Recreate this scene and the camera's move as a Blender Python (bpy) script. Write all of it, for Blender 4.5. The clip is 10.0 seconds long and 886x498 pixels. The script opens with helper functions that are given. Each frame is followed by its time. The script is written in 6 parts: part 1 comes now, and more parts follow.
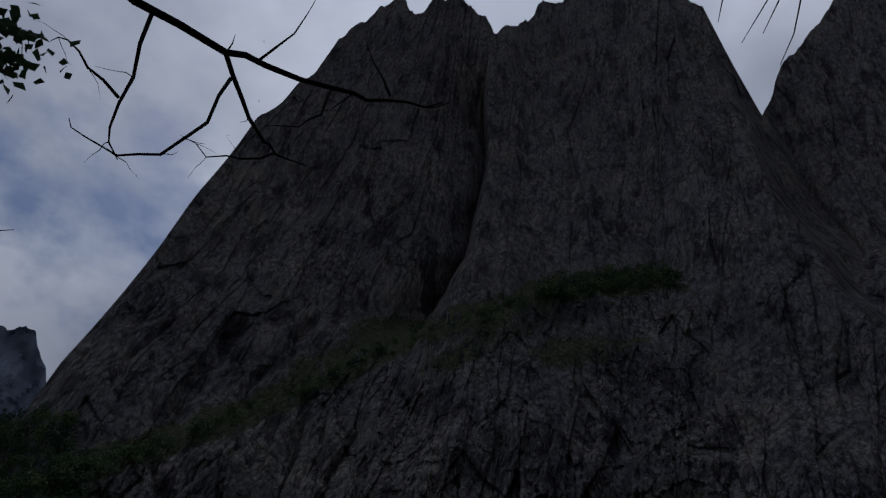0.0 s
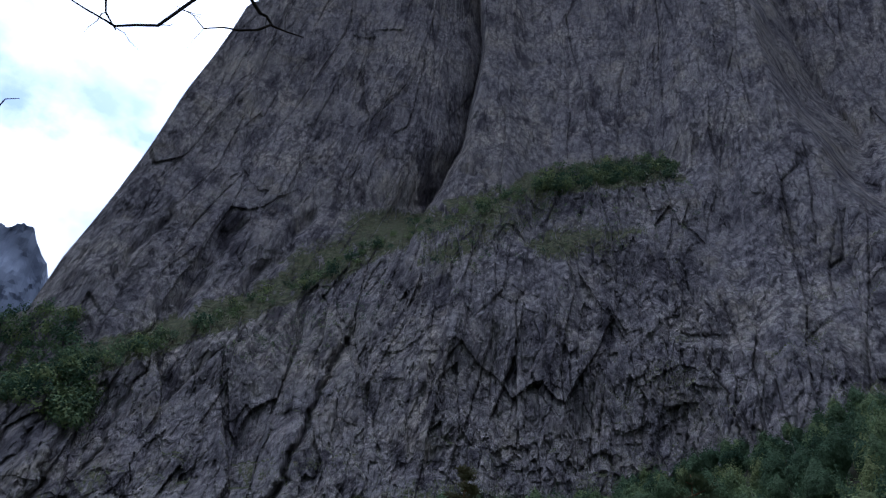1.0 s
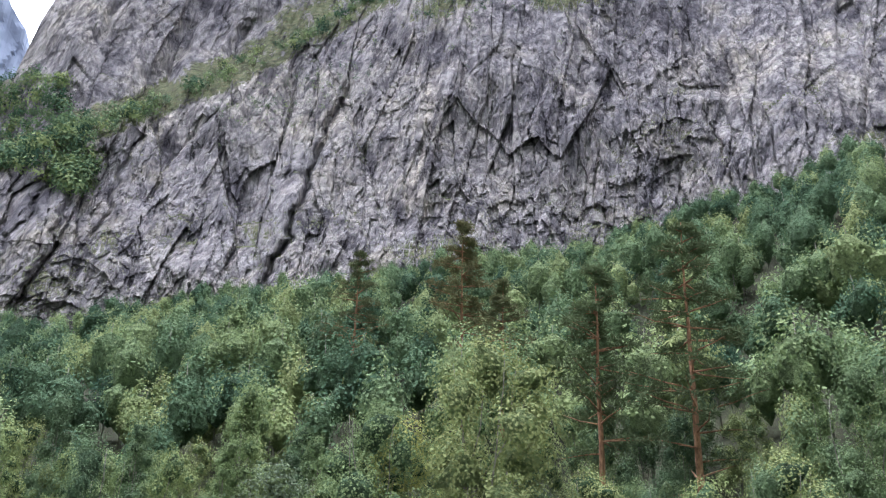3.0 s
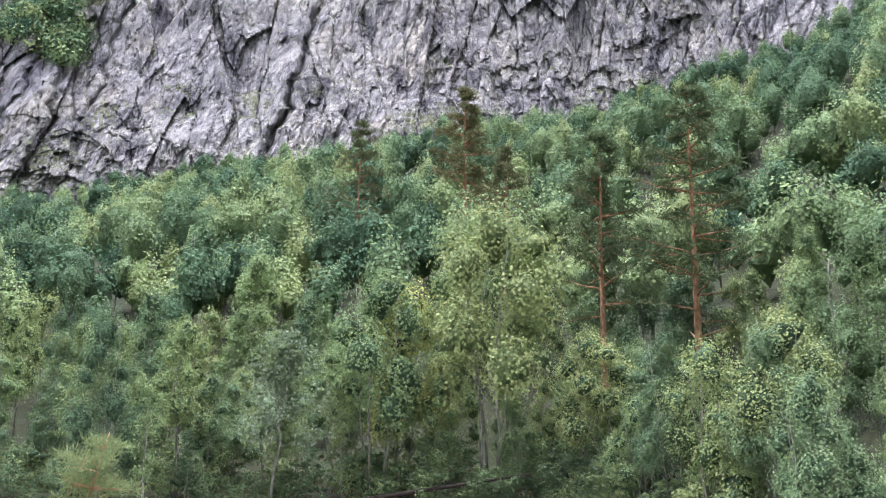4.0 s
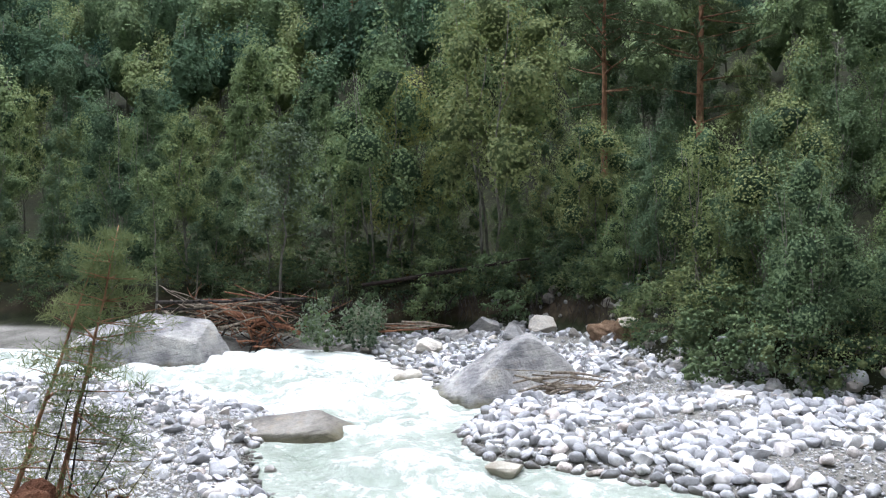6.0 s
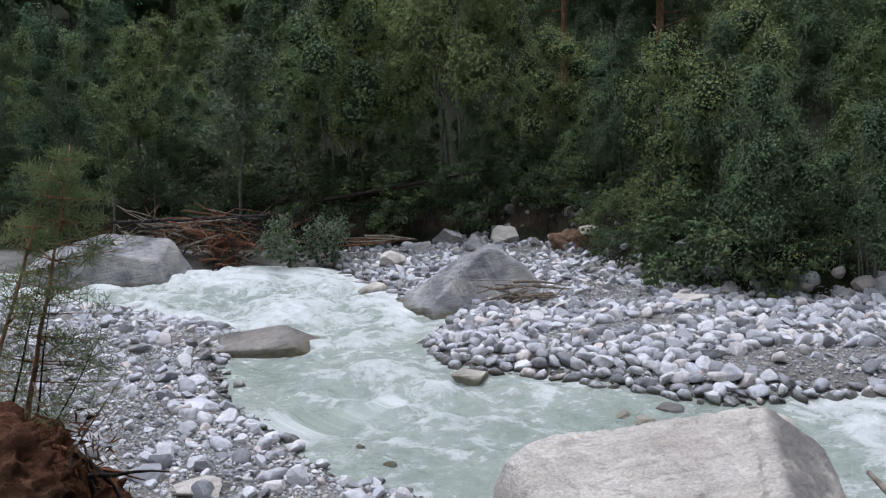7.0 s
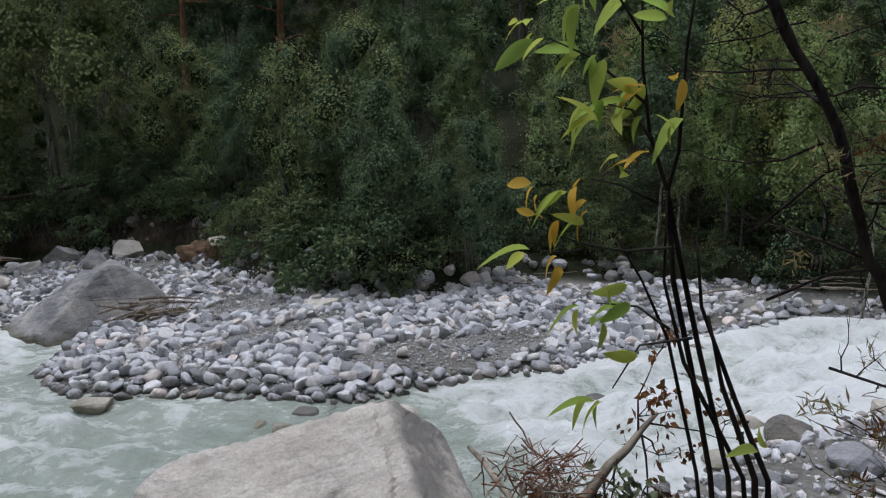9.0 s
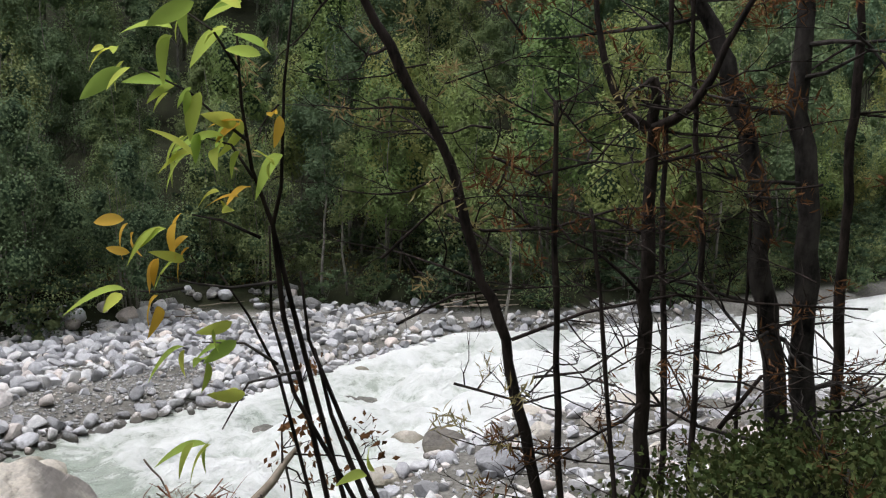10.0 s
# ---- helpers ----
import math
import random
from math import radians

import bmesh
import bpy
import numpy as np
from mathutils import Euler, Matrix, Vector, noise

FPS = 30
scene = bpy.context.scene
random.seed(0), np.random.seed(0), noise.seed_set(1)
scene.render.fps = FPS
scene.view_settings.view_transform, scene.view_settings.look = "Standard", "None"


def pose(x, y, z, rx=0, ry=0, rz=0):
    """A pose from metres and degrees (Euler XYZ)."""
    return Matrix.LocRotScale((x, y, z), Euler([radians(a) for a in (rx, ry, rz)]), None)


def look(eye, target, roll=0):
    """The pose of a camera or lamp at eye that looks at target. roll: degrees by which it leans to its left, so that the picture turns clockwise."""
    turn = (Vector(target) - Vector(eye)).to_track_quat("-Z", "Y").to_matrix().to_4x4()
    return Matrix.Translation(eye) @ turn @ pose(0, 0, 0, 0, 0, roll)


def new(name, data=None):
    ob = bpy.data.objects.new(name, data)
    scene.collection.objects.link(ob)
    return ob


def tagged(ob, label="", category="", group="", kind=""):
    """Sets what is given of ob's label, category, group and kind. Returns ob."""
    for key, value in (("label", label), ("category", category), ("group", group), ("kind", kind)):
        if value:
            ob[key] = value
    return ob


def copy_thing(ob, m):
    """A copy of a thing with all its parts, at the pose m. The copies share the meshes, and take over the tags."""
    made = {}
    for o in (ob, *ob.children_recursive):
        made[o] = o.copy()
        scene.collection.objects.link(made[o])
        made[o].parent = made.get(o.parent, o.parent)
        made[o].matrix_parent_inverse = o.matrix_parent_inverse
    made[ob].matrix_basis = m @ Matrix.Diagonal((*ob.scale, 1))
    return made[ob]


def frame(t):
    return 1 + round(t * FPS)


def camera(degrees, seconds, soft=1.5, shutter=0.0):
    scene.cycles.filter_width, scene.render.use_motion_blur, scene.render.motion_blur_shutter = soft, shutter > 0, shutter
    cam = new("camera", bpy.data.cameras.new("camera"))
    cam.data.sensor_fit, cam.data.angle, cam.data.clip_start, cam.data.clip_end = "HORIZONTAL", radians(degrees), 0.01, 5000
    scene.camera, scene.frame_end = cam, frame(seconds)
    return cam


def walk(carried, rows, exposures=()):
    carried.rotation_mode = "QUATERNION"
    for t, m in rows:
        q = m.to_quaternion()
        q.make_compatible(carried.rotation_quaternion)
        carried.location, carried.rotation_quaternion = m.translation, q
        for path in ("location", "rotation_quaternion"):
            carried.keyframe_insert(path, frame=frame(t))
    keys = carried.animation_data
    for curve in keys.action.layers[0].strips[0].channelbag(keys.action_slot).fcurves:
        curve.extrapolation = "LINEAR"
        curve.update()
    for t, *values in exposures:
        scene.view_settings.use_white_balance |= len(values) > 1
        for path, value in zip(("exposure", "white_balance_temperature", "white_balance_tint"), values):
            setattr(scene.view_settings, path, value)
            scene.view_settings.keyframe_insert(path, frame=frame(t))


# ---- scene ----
# ---- camera: a hand-held tilt down, then a turn to the right ----
cam = camera(56.0, 10.0, soft=1.2)
# seconds, x, y, z, yaw, pitch, roll
PATH = [
    (0.0, 0, 0, 4.74, 2.11, 45.32, -4.77),
    (0.5, 0, 0, 4.71, 1.56, 41.84, -4.18),
    (1.0, 0, 0, 4.68, 1.12, 38.01, -3.58),
    (1.5, 0, 0, 4.65, 0.71, 34.32, -3.09),
    (2.0, 0, 0, 4.62, 0.31, 30.11, -2.55),
    (2.5, 0, 0, 4.6, 0.08, 25.99, -2.09),
    (4.0, 0, 0, 4.6, 0.02, 12.54, -0.77),
    (4.5, 0, 0, 4.6, 0.07, 8.50, -0.51),
    (5.0, 0, 0, 4.6, 0.15, 4.66, -0.27),
    (5.5, 0, 0, 4.6, 0.17, 1.49, -0.11),
    (6.8, 0, 0, 4.6, -1.57, -6.88, 1.15),
    (7.0, 0, 0, 4.6, -2.60, -7.87, 1.29),
    (7.5, 0, 0, 4.6, -6.14, -9.39, 1.62),
    (8.0, 0.02, -0.012, 4.6, -11.62, -9.63, 1.63),
    (8.5, 0.045, -0.027, 4.6, -18.28, -8.72, 1.38),
    (9.0, 0.085, -0.05, 4.605, -27.59, -7.66, 0.65),
    (9.5, 0.11, -0.06, 4.61, -38.07, -6.79, 0.31),
    (10.0, 0.215, -0.125, 4.62, -50.06, -5.85, -0.20),
]
EXPOSURES = [(0.0, -4.2, 5600, 13), (0.5, -3.2, 5500, 13), (1.0, -1.75, 5250, 14), (1.5, -0.75, 5600, 12), (2.5, 0.15, 6000, 12), (4.0, 1.06, 6050, 14), (5.0, 0.8, 6050, 12), (5.5, 0.36, 6050, 11), (7.0, -1.2, 5850, 14), (7.5, -1.32, 5850, 15), (8.5, -1.45, 5950, 14), (9.0, -1.6, 6000, 12), (9.5, -1.4, 6200, 11), (10.0, -1.05, 6500, 11)]
walk(cam, [(t, pose(x, y, z, 90 + p, 0, a) @ pose(0, 0, 0, 0, 0, -r)) for t, x, y, z, a, p, r in PATH], EXPOSURES)

# ---- daylight under broken cloud, the sun hidden behind the mountain ----
world = bpy.data.worlds.new("sky")
scene.world = world
world.use_nodes = True
wn, wl = world.node_tree.nodes, world.node_tree.links
wn.clear()
w_out, w_bg = wn.new("ShaderNodeOutputWorld"), wn.new("ShaderNodeBackground")
w_sky = wn.new("ShaderNodeTexSky")
w_sky.sky_type, w_sky.sun_disc = "NISHITA", False
SUN_AZ, SUN_EL = -14, 67
w_sky.sun_elevation, w_sky.sun_rotation = radians(SUN_EL), radians(SUN_AZ)
w_co, w_map = wn.new("ShaderNodeTexCoord"), wn.new("ShaderNodeMapping")
w_map.inputs["Scale"].default_value = (1.0, 1.0, 1.5)
w_noise = wn.new("ShaderNodeTexNoise")
w_noise.inputs["Scale"].default_value, w_noise.inputs["Detail"].default_value = 3.4, 8
w_noise.inputs["Roughness"].default_value = 0.55
w_ramp = wn.new("ShaderNodeValToRGB")
w_ramp.color_ramp.elements[0].position, w_ramp.color_ramp.elements[1].position = 0.30, 0.43
w_tone = wn.new("ShaderNodeTexNoise")
w_tone.inputs["Scale"].default_value, w_tone.inputs["Detail"].default_value = 2.3, 7
w_cloud = wn.new("ShaderNodeValToRGB")
w_cloud.color_ramp.elements[0].position, w_cloud.color_ramp.elements[1].position = 0.38, 0.66
w_cloud.color_ramp.elements[0].color, w_cloud.color_ramp.elements[1].color = (5.6, 5.8, 6.4, 1), (13, 13, 13.2, 1)
w_mix = wn.new("ShaderNodeMix")
w_mix.data_type = "RGBA"
wl.new(w_co.outputs["Generated"], w_map.inputs[0])
wl.new(w_map.outputs[0], w_noise.inputs["Vector"])
wl.new(w_map.outputs[0], w_tone.inputs["Vector"])
wl.new(w_noise.outputs[0], w_ramp.inputs[0])
wl.new(w_tone.outputs[0], w_cloud.inputs[0])
wl.new(w_ramp.outputs[0], w_mix.inputs["Factor"])
wl.new(w_sky.outputs[0], w_mix.inputs["A"])
wl.new(w_cloud.outputs[0], w_mix.inputs["B"])
# the cloud is brightest round the hidden sun
w_dot = wn.new("ShaderNodeVectorMath")
w_dot.operation = "DOT_PRODUCT"
w_dot.inputs[1].default_value = (math.sin(radians(SUN_AZ)) * math.cos(radians(SUN_EL)), math.cos(radians(SUN_AZ)) * math.cos(radians(SUN_EL)), math.sin(radians(SUN_EL)))
w_glow = wn.new("ShaderNodeMapRange")
w_glow.interpolation_type = "SMOOTHSTEP"
w_glow.inputs[1].default_value, w_glow.inputs[2].default_value, w_glow.inputs[3].default_value, w_glow.inputs[4].default_value = 0.5, 0.985, 0.8, 10.0
w_scale = wn.new("ShaderNodeVectorMath")
w_scale.operation = "SCALE"
wl.new(w_co.outputs["Generated"], w_dot.inputs[0])
wl.new(w_dot.outputs["Value"], w_glow.inputs[0])
wl.new(w_mix.outputs["Result"], w_scale.inputs[0])
wl.new(w_glow.outputs[0], w_scale.inputs["Scale"])
wl.new(w_scale.outputs[0], w_bg.inputs[0])
wl.new(w_bg.outputs[0], w_out.inputs[0])
w_bg.inputs[1].default_value = 0.085

# broad soft lamp added in place of the bright cloud above the ridge
cloud_light = new("cloud_light", bpy.data.lights.new("cloud_light", "SUN"))
cloud_light.data.energy, cloud_light.data.angle, cloud_light.data.color = 3.2, radians(18), (1.0, 0.97, 0.92)
cloud_light.matrix_world = look((300 * math.sin(radians(SUN_AZ)) * math.cos(radians(SUN_EL)), 300 * math.cos(radians(SUN_AZ)) * math.cos(radians(SUN_EL)), 300 * math.sin(radians(SUN_EL))), (0, 0, 0))

# ---- noise on arrays, for shaping ----
def hash01(i, j, s):
    n = (i * 374761393 + j * 668265263 + s * 1442695041) & 0xFFFFFFFF
    n = ((n ^ (n >> 13)) * 1274126177) & 0xFFFFFFFF
    return ((n ^ (n >> 16)) & 0xFFFF) / 65535.0


def vnoise(x, y, s=0):
    x, y = np.asarray(x, float), np.asarray(y, float)
    i, j = np.floor(x).astype(np.int64), np.floor(y).astype(np.int64)
    u, v = x - i, y - j
    u, v = u * u * (3 - 2 * u), v * v * (3 - 2 * v)
    a, b = hash01(i, j, s), hash01(i + 1, j, s)
    c, d = hash01(i, j + 1, s), hash01(i + 1, j + 1, s)
    return (a * (1 - u) + b * u) * (1 - v) + (c * (1 - u) + d * u) * v - 0.5


def fbm(x, y, s=0, octaves=5, gain=0.5):
    total, amp = 0, 1.0
    for k in range(octaves):
        total = total + amp * vnoise(x * 2 ** k + 17.3 * k, y * 2 ** k - 9.1 * k, s + k)
        amp *= gain
    return total


def facets(x, y, s=0):
    """Broken blocks: a plane of its own tilt for each cell, and the distance to the cell's joint."""
    x, y = np.asarray(x, float), np.asarray(y, float)
    i, j = np.floor(x).astype(np.int64), np.floor(y).astype(np.int64)
    best = np.full(x.shape, 9.0)
    second, plane = best.copy(), np.zeros(x.shape)
    for di in (-1, 0, 1):
        for dj in (-1, 0, 1):
            a, b = i + di, j + dj
            cx, cy = a + hash01(a, b, s), b + hash01(a, b, s + 7)
            d = (x - cx) ** 2 + (y - cy) ** 2
            tilt = (hash01(a, b, s + 3) - 0.5) * (x - cx) * 2 + (hash01(a, b, s + 5) - 0.5) * (y - cy) * 2 + hash01(a, b, s + 9) - 0.5
            near = d < best
            second = np.where(near, best, np.minimum(second, d))
            plane = np.where(near, tilt, plane)
            best = np.where(near, d, best)
    return plane, np.sqrt(second) - np.sqrt(best)


def smooth(a, b, x):
    t = np.clip((x - a) / (b - a), 0, 1)
    return t * t * (3 - 2 * t)


# ---- materials ----
def material(name, rough=0.8, spec=0.3):
    m = bpy.data.materials.new(name)
    m.use_nodes = True
    b = m.node_tree.nodes["Principled BSDF"]
    b.inputs["Roughness"].default_value = rough
    b.inputs["Specular IOR Level"].default_value = spec
    return m, m.node_tree.nodes, m.node_tree.links, b


def noise_node(nodes, links, vector, scale, detail=6, rough=0.55, distort=0.0):
    n = nodes.new("ShaderNodeTexNoise")
    n.inputs["Scale"].default_value, n.inputs["Detail"].default_value = scale, detail
    n.inputs["Roughness"].default_value, n.inputs["Distortion"].default_value = rough, distort
    if vector is not None:
        links.new(vector, n.inputs["Vector"])
    return n.outputs[0]


def stretched(nodes, links, vector, scale):
    n = nodes.new("ShaderNodeMapping")
    n.inputs["Scale"].default_value = scale
    links.new(vector, n.inputs[0])
    return n.outputs[0]


def ramp_node(nodes, links, value, stops):
    n = nodes.new("ShaderNodeValToRGB")
    while len(n.color_ramp.elements) < len(stops):
        n.color_ramp.elements.new(0.5)
    for e, (p, c) in zip(n.color_ramp.elements, stops):
        e.position, e.color = p, (*c, 1) if len(c) == 3 else c
    links.new(value, n.inputs[0])
    return n.outputs[0]


def blend_node(nodes, links, a, b, factor, how="MIX"):
    n = nodes.new("ShaderNodeMix")
    n.data_type, n.blend_type = "RGBA", how
    for socket, v in (("A", a), ("B", b), ("Factor", factor)):
        if isinstance(v, (tuple, float, int)):
            n.inputs[socket].default_value = (*v, 1) if isinstance(v, tuple) else v
        else:
            links.new(v, n.inputs[socket])
    return n.outputs["Result"]


def maths(nodes, links, how, a, b=0.0):
    n = nodes.new("ShaderNodeMath")
    n.operation = how
    for k, v in enumerate((a, b)):
        if isinstance(v, (float, int)):
            n.inputs[k].default_value = v
        else:
            links.new(v, n.inputs[k])
    return n.outputs[0]


def bump_node(nodes, links, height, strength, distance, b):
    n = nodes.new("ShaderNodeBump")
    n.inputs["Strength"].default_value, n.inputs["Distance"].default_value = strength, distance
    links.new(height, n.inputs["Height"])
    links.new(n.outputs[0], b.inputs["Normal"])
    return n


def object_coords(nodes):
    return nodes.new("ShaderNodeTexCoord").outputs["Object"]


def g3(v, tint=(1, 1, 1)):
    return (v * tint[0], v * tint[1], v * tint[2])


def cliff_material():
    m, n, l, b = material("cliff_rock", 0.9, 0.15)
    co = object_coords(n)
    big = noise_node(n, l, co, 0.014, 6, 0.6)
    slab = noise_node(n, l, stretched(n, l, co, (0.07, 0.07, 0.035)), 1.0, 4, 0.55)
    fine = noise_node(n, l, co, 0.5, 8, 0.7)
    streak = noise_node(n, l, stretched(n, l, co, (0.13, 0.13, 0.014)), 1.0, 6, 0.62)
    c = ramp_node(n, l, big, [(0.3, (0.28, 0.265, 0.285)), (0.5, (0.375, 0.355, 0.365)), (0.7, (0.46, 0.43, 0.395))])
    c = blend_node(n, l, c, ramp_node(n, l, slab, [(0.38, (0.62, 0.62, 0.66)), (0.47, (0.95, 0.95, 0.97)), (0.58, (1.0, 1.0, 1.0)), (0.66, (1.4, 1.36, 1.26))]), 0.5, "MULTIPLY")
    c = blend_node(n, l, c, ramp_node(n, l, streak, [(0.38, (0.34, 0.34, 0.40)), (0.45, (0.85, 0.85, 0.88)), (0.52, (1, 1, 1)), (0.66, (1.25, 1.2, 1.1))]), 0.6, "MULTIPLY")
    c = blend_node(n, l, c, ramp_node(n, l, fine, [(0.3, (0.5, 0.5, 0.53)), (0.55, (1.05, 1.05, 1.05)), (0.75, (1.25, 1.23, 1.2))]), 0.45, "MULTIPLY")
    stria = noise_node(n, l, stretched(n, l, co, (0.6, 0.6, 0.055)), 1.0, 8, 0.75)
    c = blend_node(n, l, c, ramp_node(n, l, stria, [(0.36, (0.4, 0.4, 0.45)), (0.48, (1, 1, 1)), (0.64, (1.28, 1.25, 1.18))]), 0.55, "MULTIPLY")
    # buff fresh scars and purple-black seepage
    scar = noise_node(n, l, stretched(n, l, co, (0.05, 0.05, 0.04)), 1.0, 6, 0.66)
    c = blend_node(n, l, c, (0.36, 0.325, 0.265), maths(n, l, "MULTIPLY", ramp_node(n, l, scar, [(0.55, (0, 0, 0)), (0.66, (1, 1, 1))]), 0.55))
    seep = noise_node(n, l, stretched(n, l, co, (0.085, 0.085, 0.009)), 1.0, 7, 0.68)
    c = blend_node(n, l, c, (0.055, 0.05, 0.07), maths(n, l, "MULTIPLY", ramp_node(n, l, seep, [(0.53, (0, 0, 0)), (0.62, (1, 1, 1))]), 0.75))
    # joints in the rock
    v = n.new("ShaderNodeTexVoronoi")
    v.feature = "DISTANCE_TO_EDGE"
    v.inputs["Scale"].default_value = 1.0
    warp = n.new("ShaderNodeVectorMath")
    warp.operation = "MULTIPLY_ADD"
    wob = n.new("ShaderNodeTexNoise")
    wob.inputs["Scale"].default_value, wob.inputs["Detail"].default_value = 0.09, 5
    l.new(co, wob.inputs["Vector"])
    warp.inputs[1].default_value = (5, 5, 5)
    l.new(wob.outputs["Color"], warp.inputs[0])
    l.new(co, warp.inputs[2])
    l.new(stretched(n, l, warp.outputs[0], (0.2, 0.2, 0.06)), v.inputs["Vector"])
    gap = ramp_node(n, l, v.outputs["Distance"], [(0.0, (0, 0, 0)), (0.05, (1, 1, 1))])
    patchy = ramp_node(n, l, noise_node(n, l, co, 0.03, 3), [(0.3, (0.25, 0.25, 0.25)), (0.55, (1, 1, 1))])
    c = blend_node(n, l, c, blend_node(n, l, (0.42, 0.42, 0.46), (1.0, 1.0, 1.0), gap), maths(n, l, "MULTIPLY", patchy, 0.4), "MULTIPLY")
    # turf on the ledges and gentler slopes
    up = n.new("ShaderNodeSeparateXYZ")
    l.new(n.new("ShaderNodeNewGeometry").outputs["Normal"], up.inputs[0])
    patch = noise_node(n, l, co, 0.035, 4, 0.55)
    turf = maths(n, l, "ADD", up.outputs["Z"], maths(n, l, "MULTIPLY", maths(n, l, "SUBTRACT", patch, 0.5), 1.1))
    grass = n.new("ShaderNodeAttribute")
    grass.attribute_name = "turf"
    turf = maths(n, l, "ADD", turf, maths(n, l, "MULTIPLY", grass.outputs["Fac"], 0.4))
    turf = ramp_node(n, l, turf, [(0.66, (0, 0, 0)), (0.8, (1, 1, 1))])
    green = ramp_node(n, l, noise_node(n, l, co, 0.4, 6, 0.65), [(0.3, (0.07, 0.09, 0.045)), (0.5, (0.13, 0.145, 0.075)), (0.72, (0.21, 0.185, 0.115))])
    c = blend_node(n, l, c, green, turf)
    l.new(c, b.inputs["Base Color"])
    crack = noise_node(n, l, stretched(n, l, co, (0.3, 0.3, 0.08)), 1.0, 10, 0.7)
    # angular breaks, each a small facet of its own; cavity shading goes into the colour
    for scale, weight in (((0.42, 0.42, 0.13), 0.9), ((1.2, 1.2, 0.45), 0.3)):
        w = n.new("ShaderNodeTexVoronoi")
        w.distance = "CHEBYCHEV"
        w.inputs["Scale"].default_value = 1.0
        l.new(stretched(n, l, warp.outputs[0], scale), w.inputs["Vector"])
        crack = maths(n, l, "ADD", crack, maths(n, l, "MULTIPLY", w.outputs["Distance"], weight))
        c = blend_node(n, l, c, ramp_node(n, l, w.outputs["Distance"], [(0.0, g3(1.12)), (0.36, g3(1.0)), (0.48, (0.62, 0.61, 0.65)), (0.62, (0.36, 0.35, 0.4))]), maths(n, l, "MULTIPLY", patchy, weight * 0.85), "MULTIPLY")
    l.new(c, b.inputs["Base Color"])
    h = maths(n, l, "ADD", crack, maths(n, l, "MULTIPLY", gap, 0.12))
    bump_node(n, l, h, 1.0, 1.9, b)
    return m


def hazed_rock_material():
    m, n, l, b = material("hazed_rock", 0.9, 0.1)
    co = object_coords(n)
    # the blue of distant air is mixed into this rock colour
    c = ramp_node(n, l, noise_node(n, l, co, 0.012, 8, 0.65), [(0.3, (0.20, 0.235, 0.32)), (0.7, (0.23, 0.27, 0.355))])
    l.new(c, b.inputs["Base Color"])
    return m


def stone_material(name, dark, light, warm=0.0, vary=0.35, wet=False):
    m, n, l, b = material(name, 0.75, 0.3)
    co = object_coords(n)
    rnd = n.new("ShaderNodeObjectInfo").outputs["Random"]
    isl = n.new("ShaderNodeNewGeometry").outputs["Random Per Island"]
    each = maths(n, l, "FRACT", maths(n, l, "ADD", rnd, isl))
    c = ramp_node(n, l, noise_node(n, l, co, 1.6, 8, 0.65), [(0.3, dark), (0.7, light)])
    c = blend_node(n, l, c, ramp_node(n, l, each, [(0.0, g3(1 - vary)), (0.5, (1, 1, 1.02)), (0.85, (1.12, 1.1, 1.06)), (1.0, (1.05 + warm, 0.95, 0.85))]), 1.0, "MULTIPLY")
    speck = noise_node(n, l, co, 22, 5, 0.7)
    c = blend_node(n, l, c, ramp_node(n, l, speck, [(0.35, (0.66, 0.66, 0.68)), (0.6, (1.08, 1.08, 1.08))]), 0.6, "MULTIPLY")
    # damp, algae-brown foot of the stones at the waterline
    z = n.new("ShaderNodeSeparateXYZ")
    l.new(n.new("ShaderNodeNewGeometry").outputs["Position"], z.inputs[0])
    low = ramp_node(n, l, maths(n, l, "ADD", z.outputs["Z"], maths(n, l, "MULTIPLY", noise_node(n, l, co, 3.0, 4), 0.16)), [(0.14, (1, 1, 1)), (0.22, (0, 0, 0))])
    c = blend_node(n, l, c, (0.055, 0.047, 0.032), maths(n, l, "MULTIPLY", low, 0.85))
    l.new(c, b.inputs["Base Color"])
    grain = noise_node(n, l, co, 9, 8, 0.65)
    bump_node(n, l, grain, 0.6, 0.03, b)
    return m


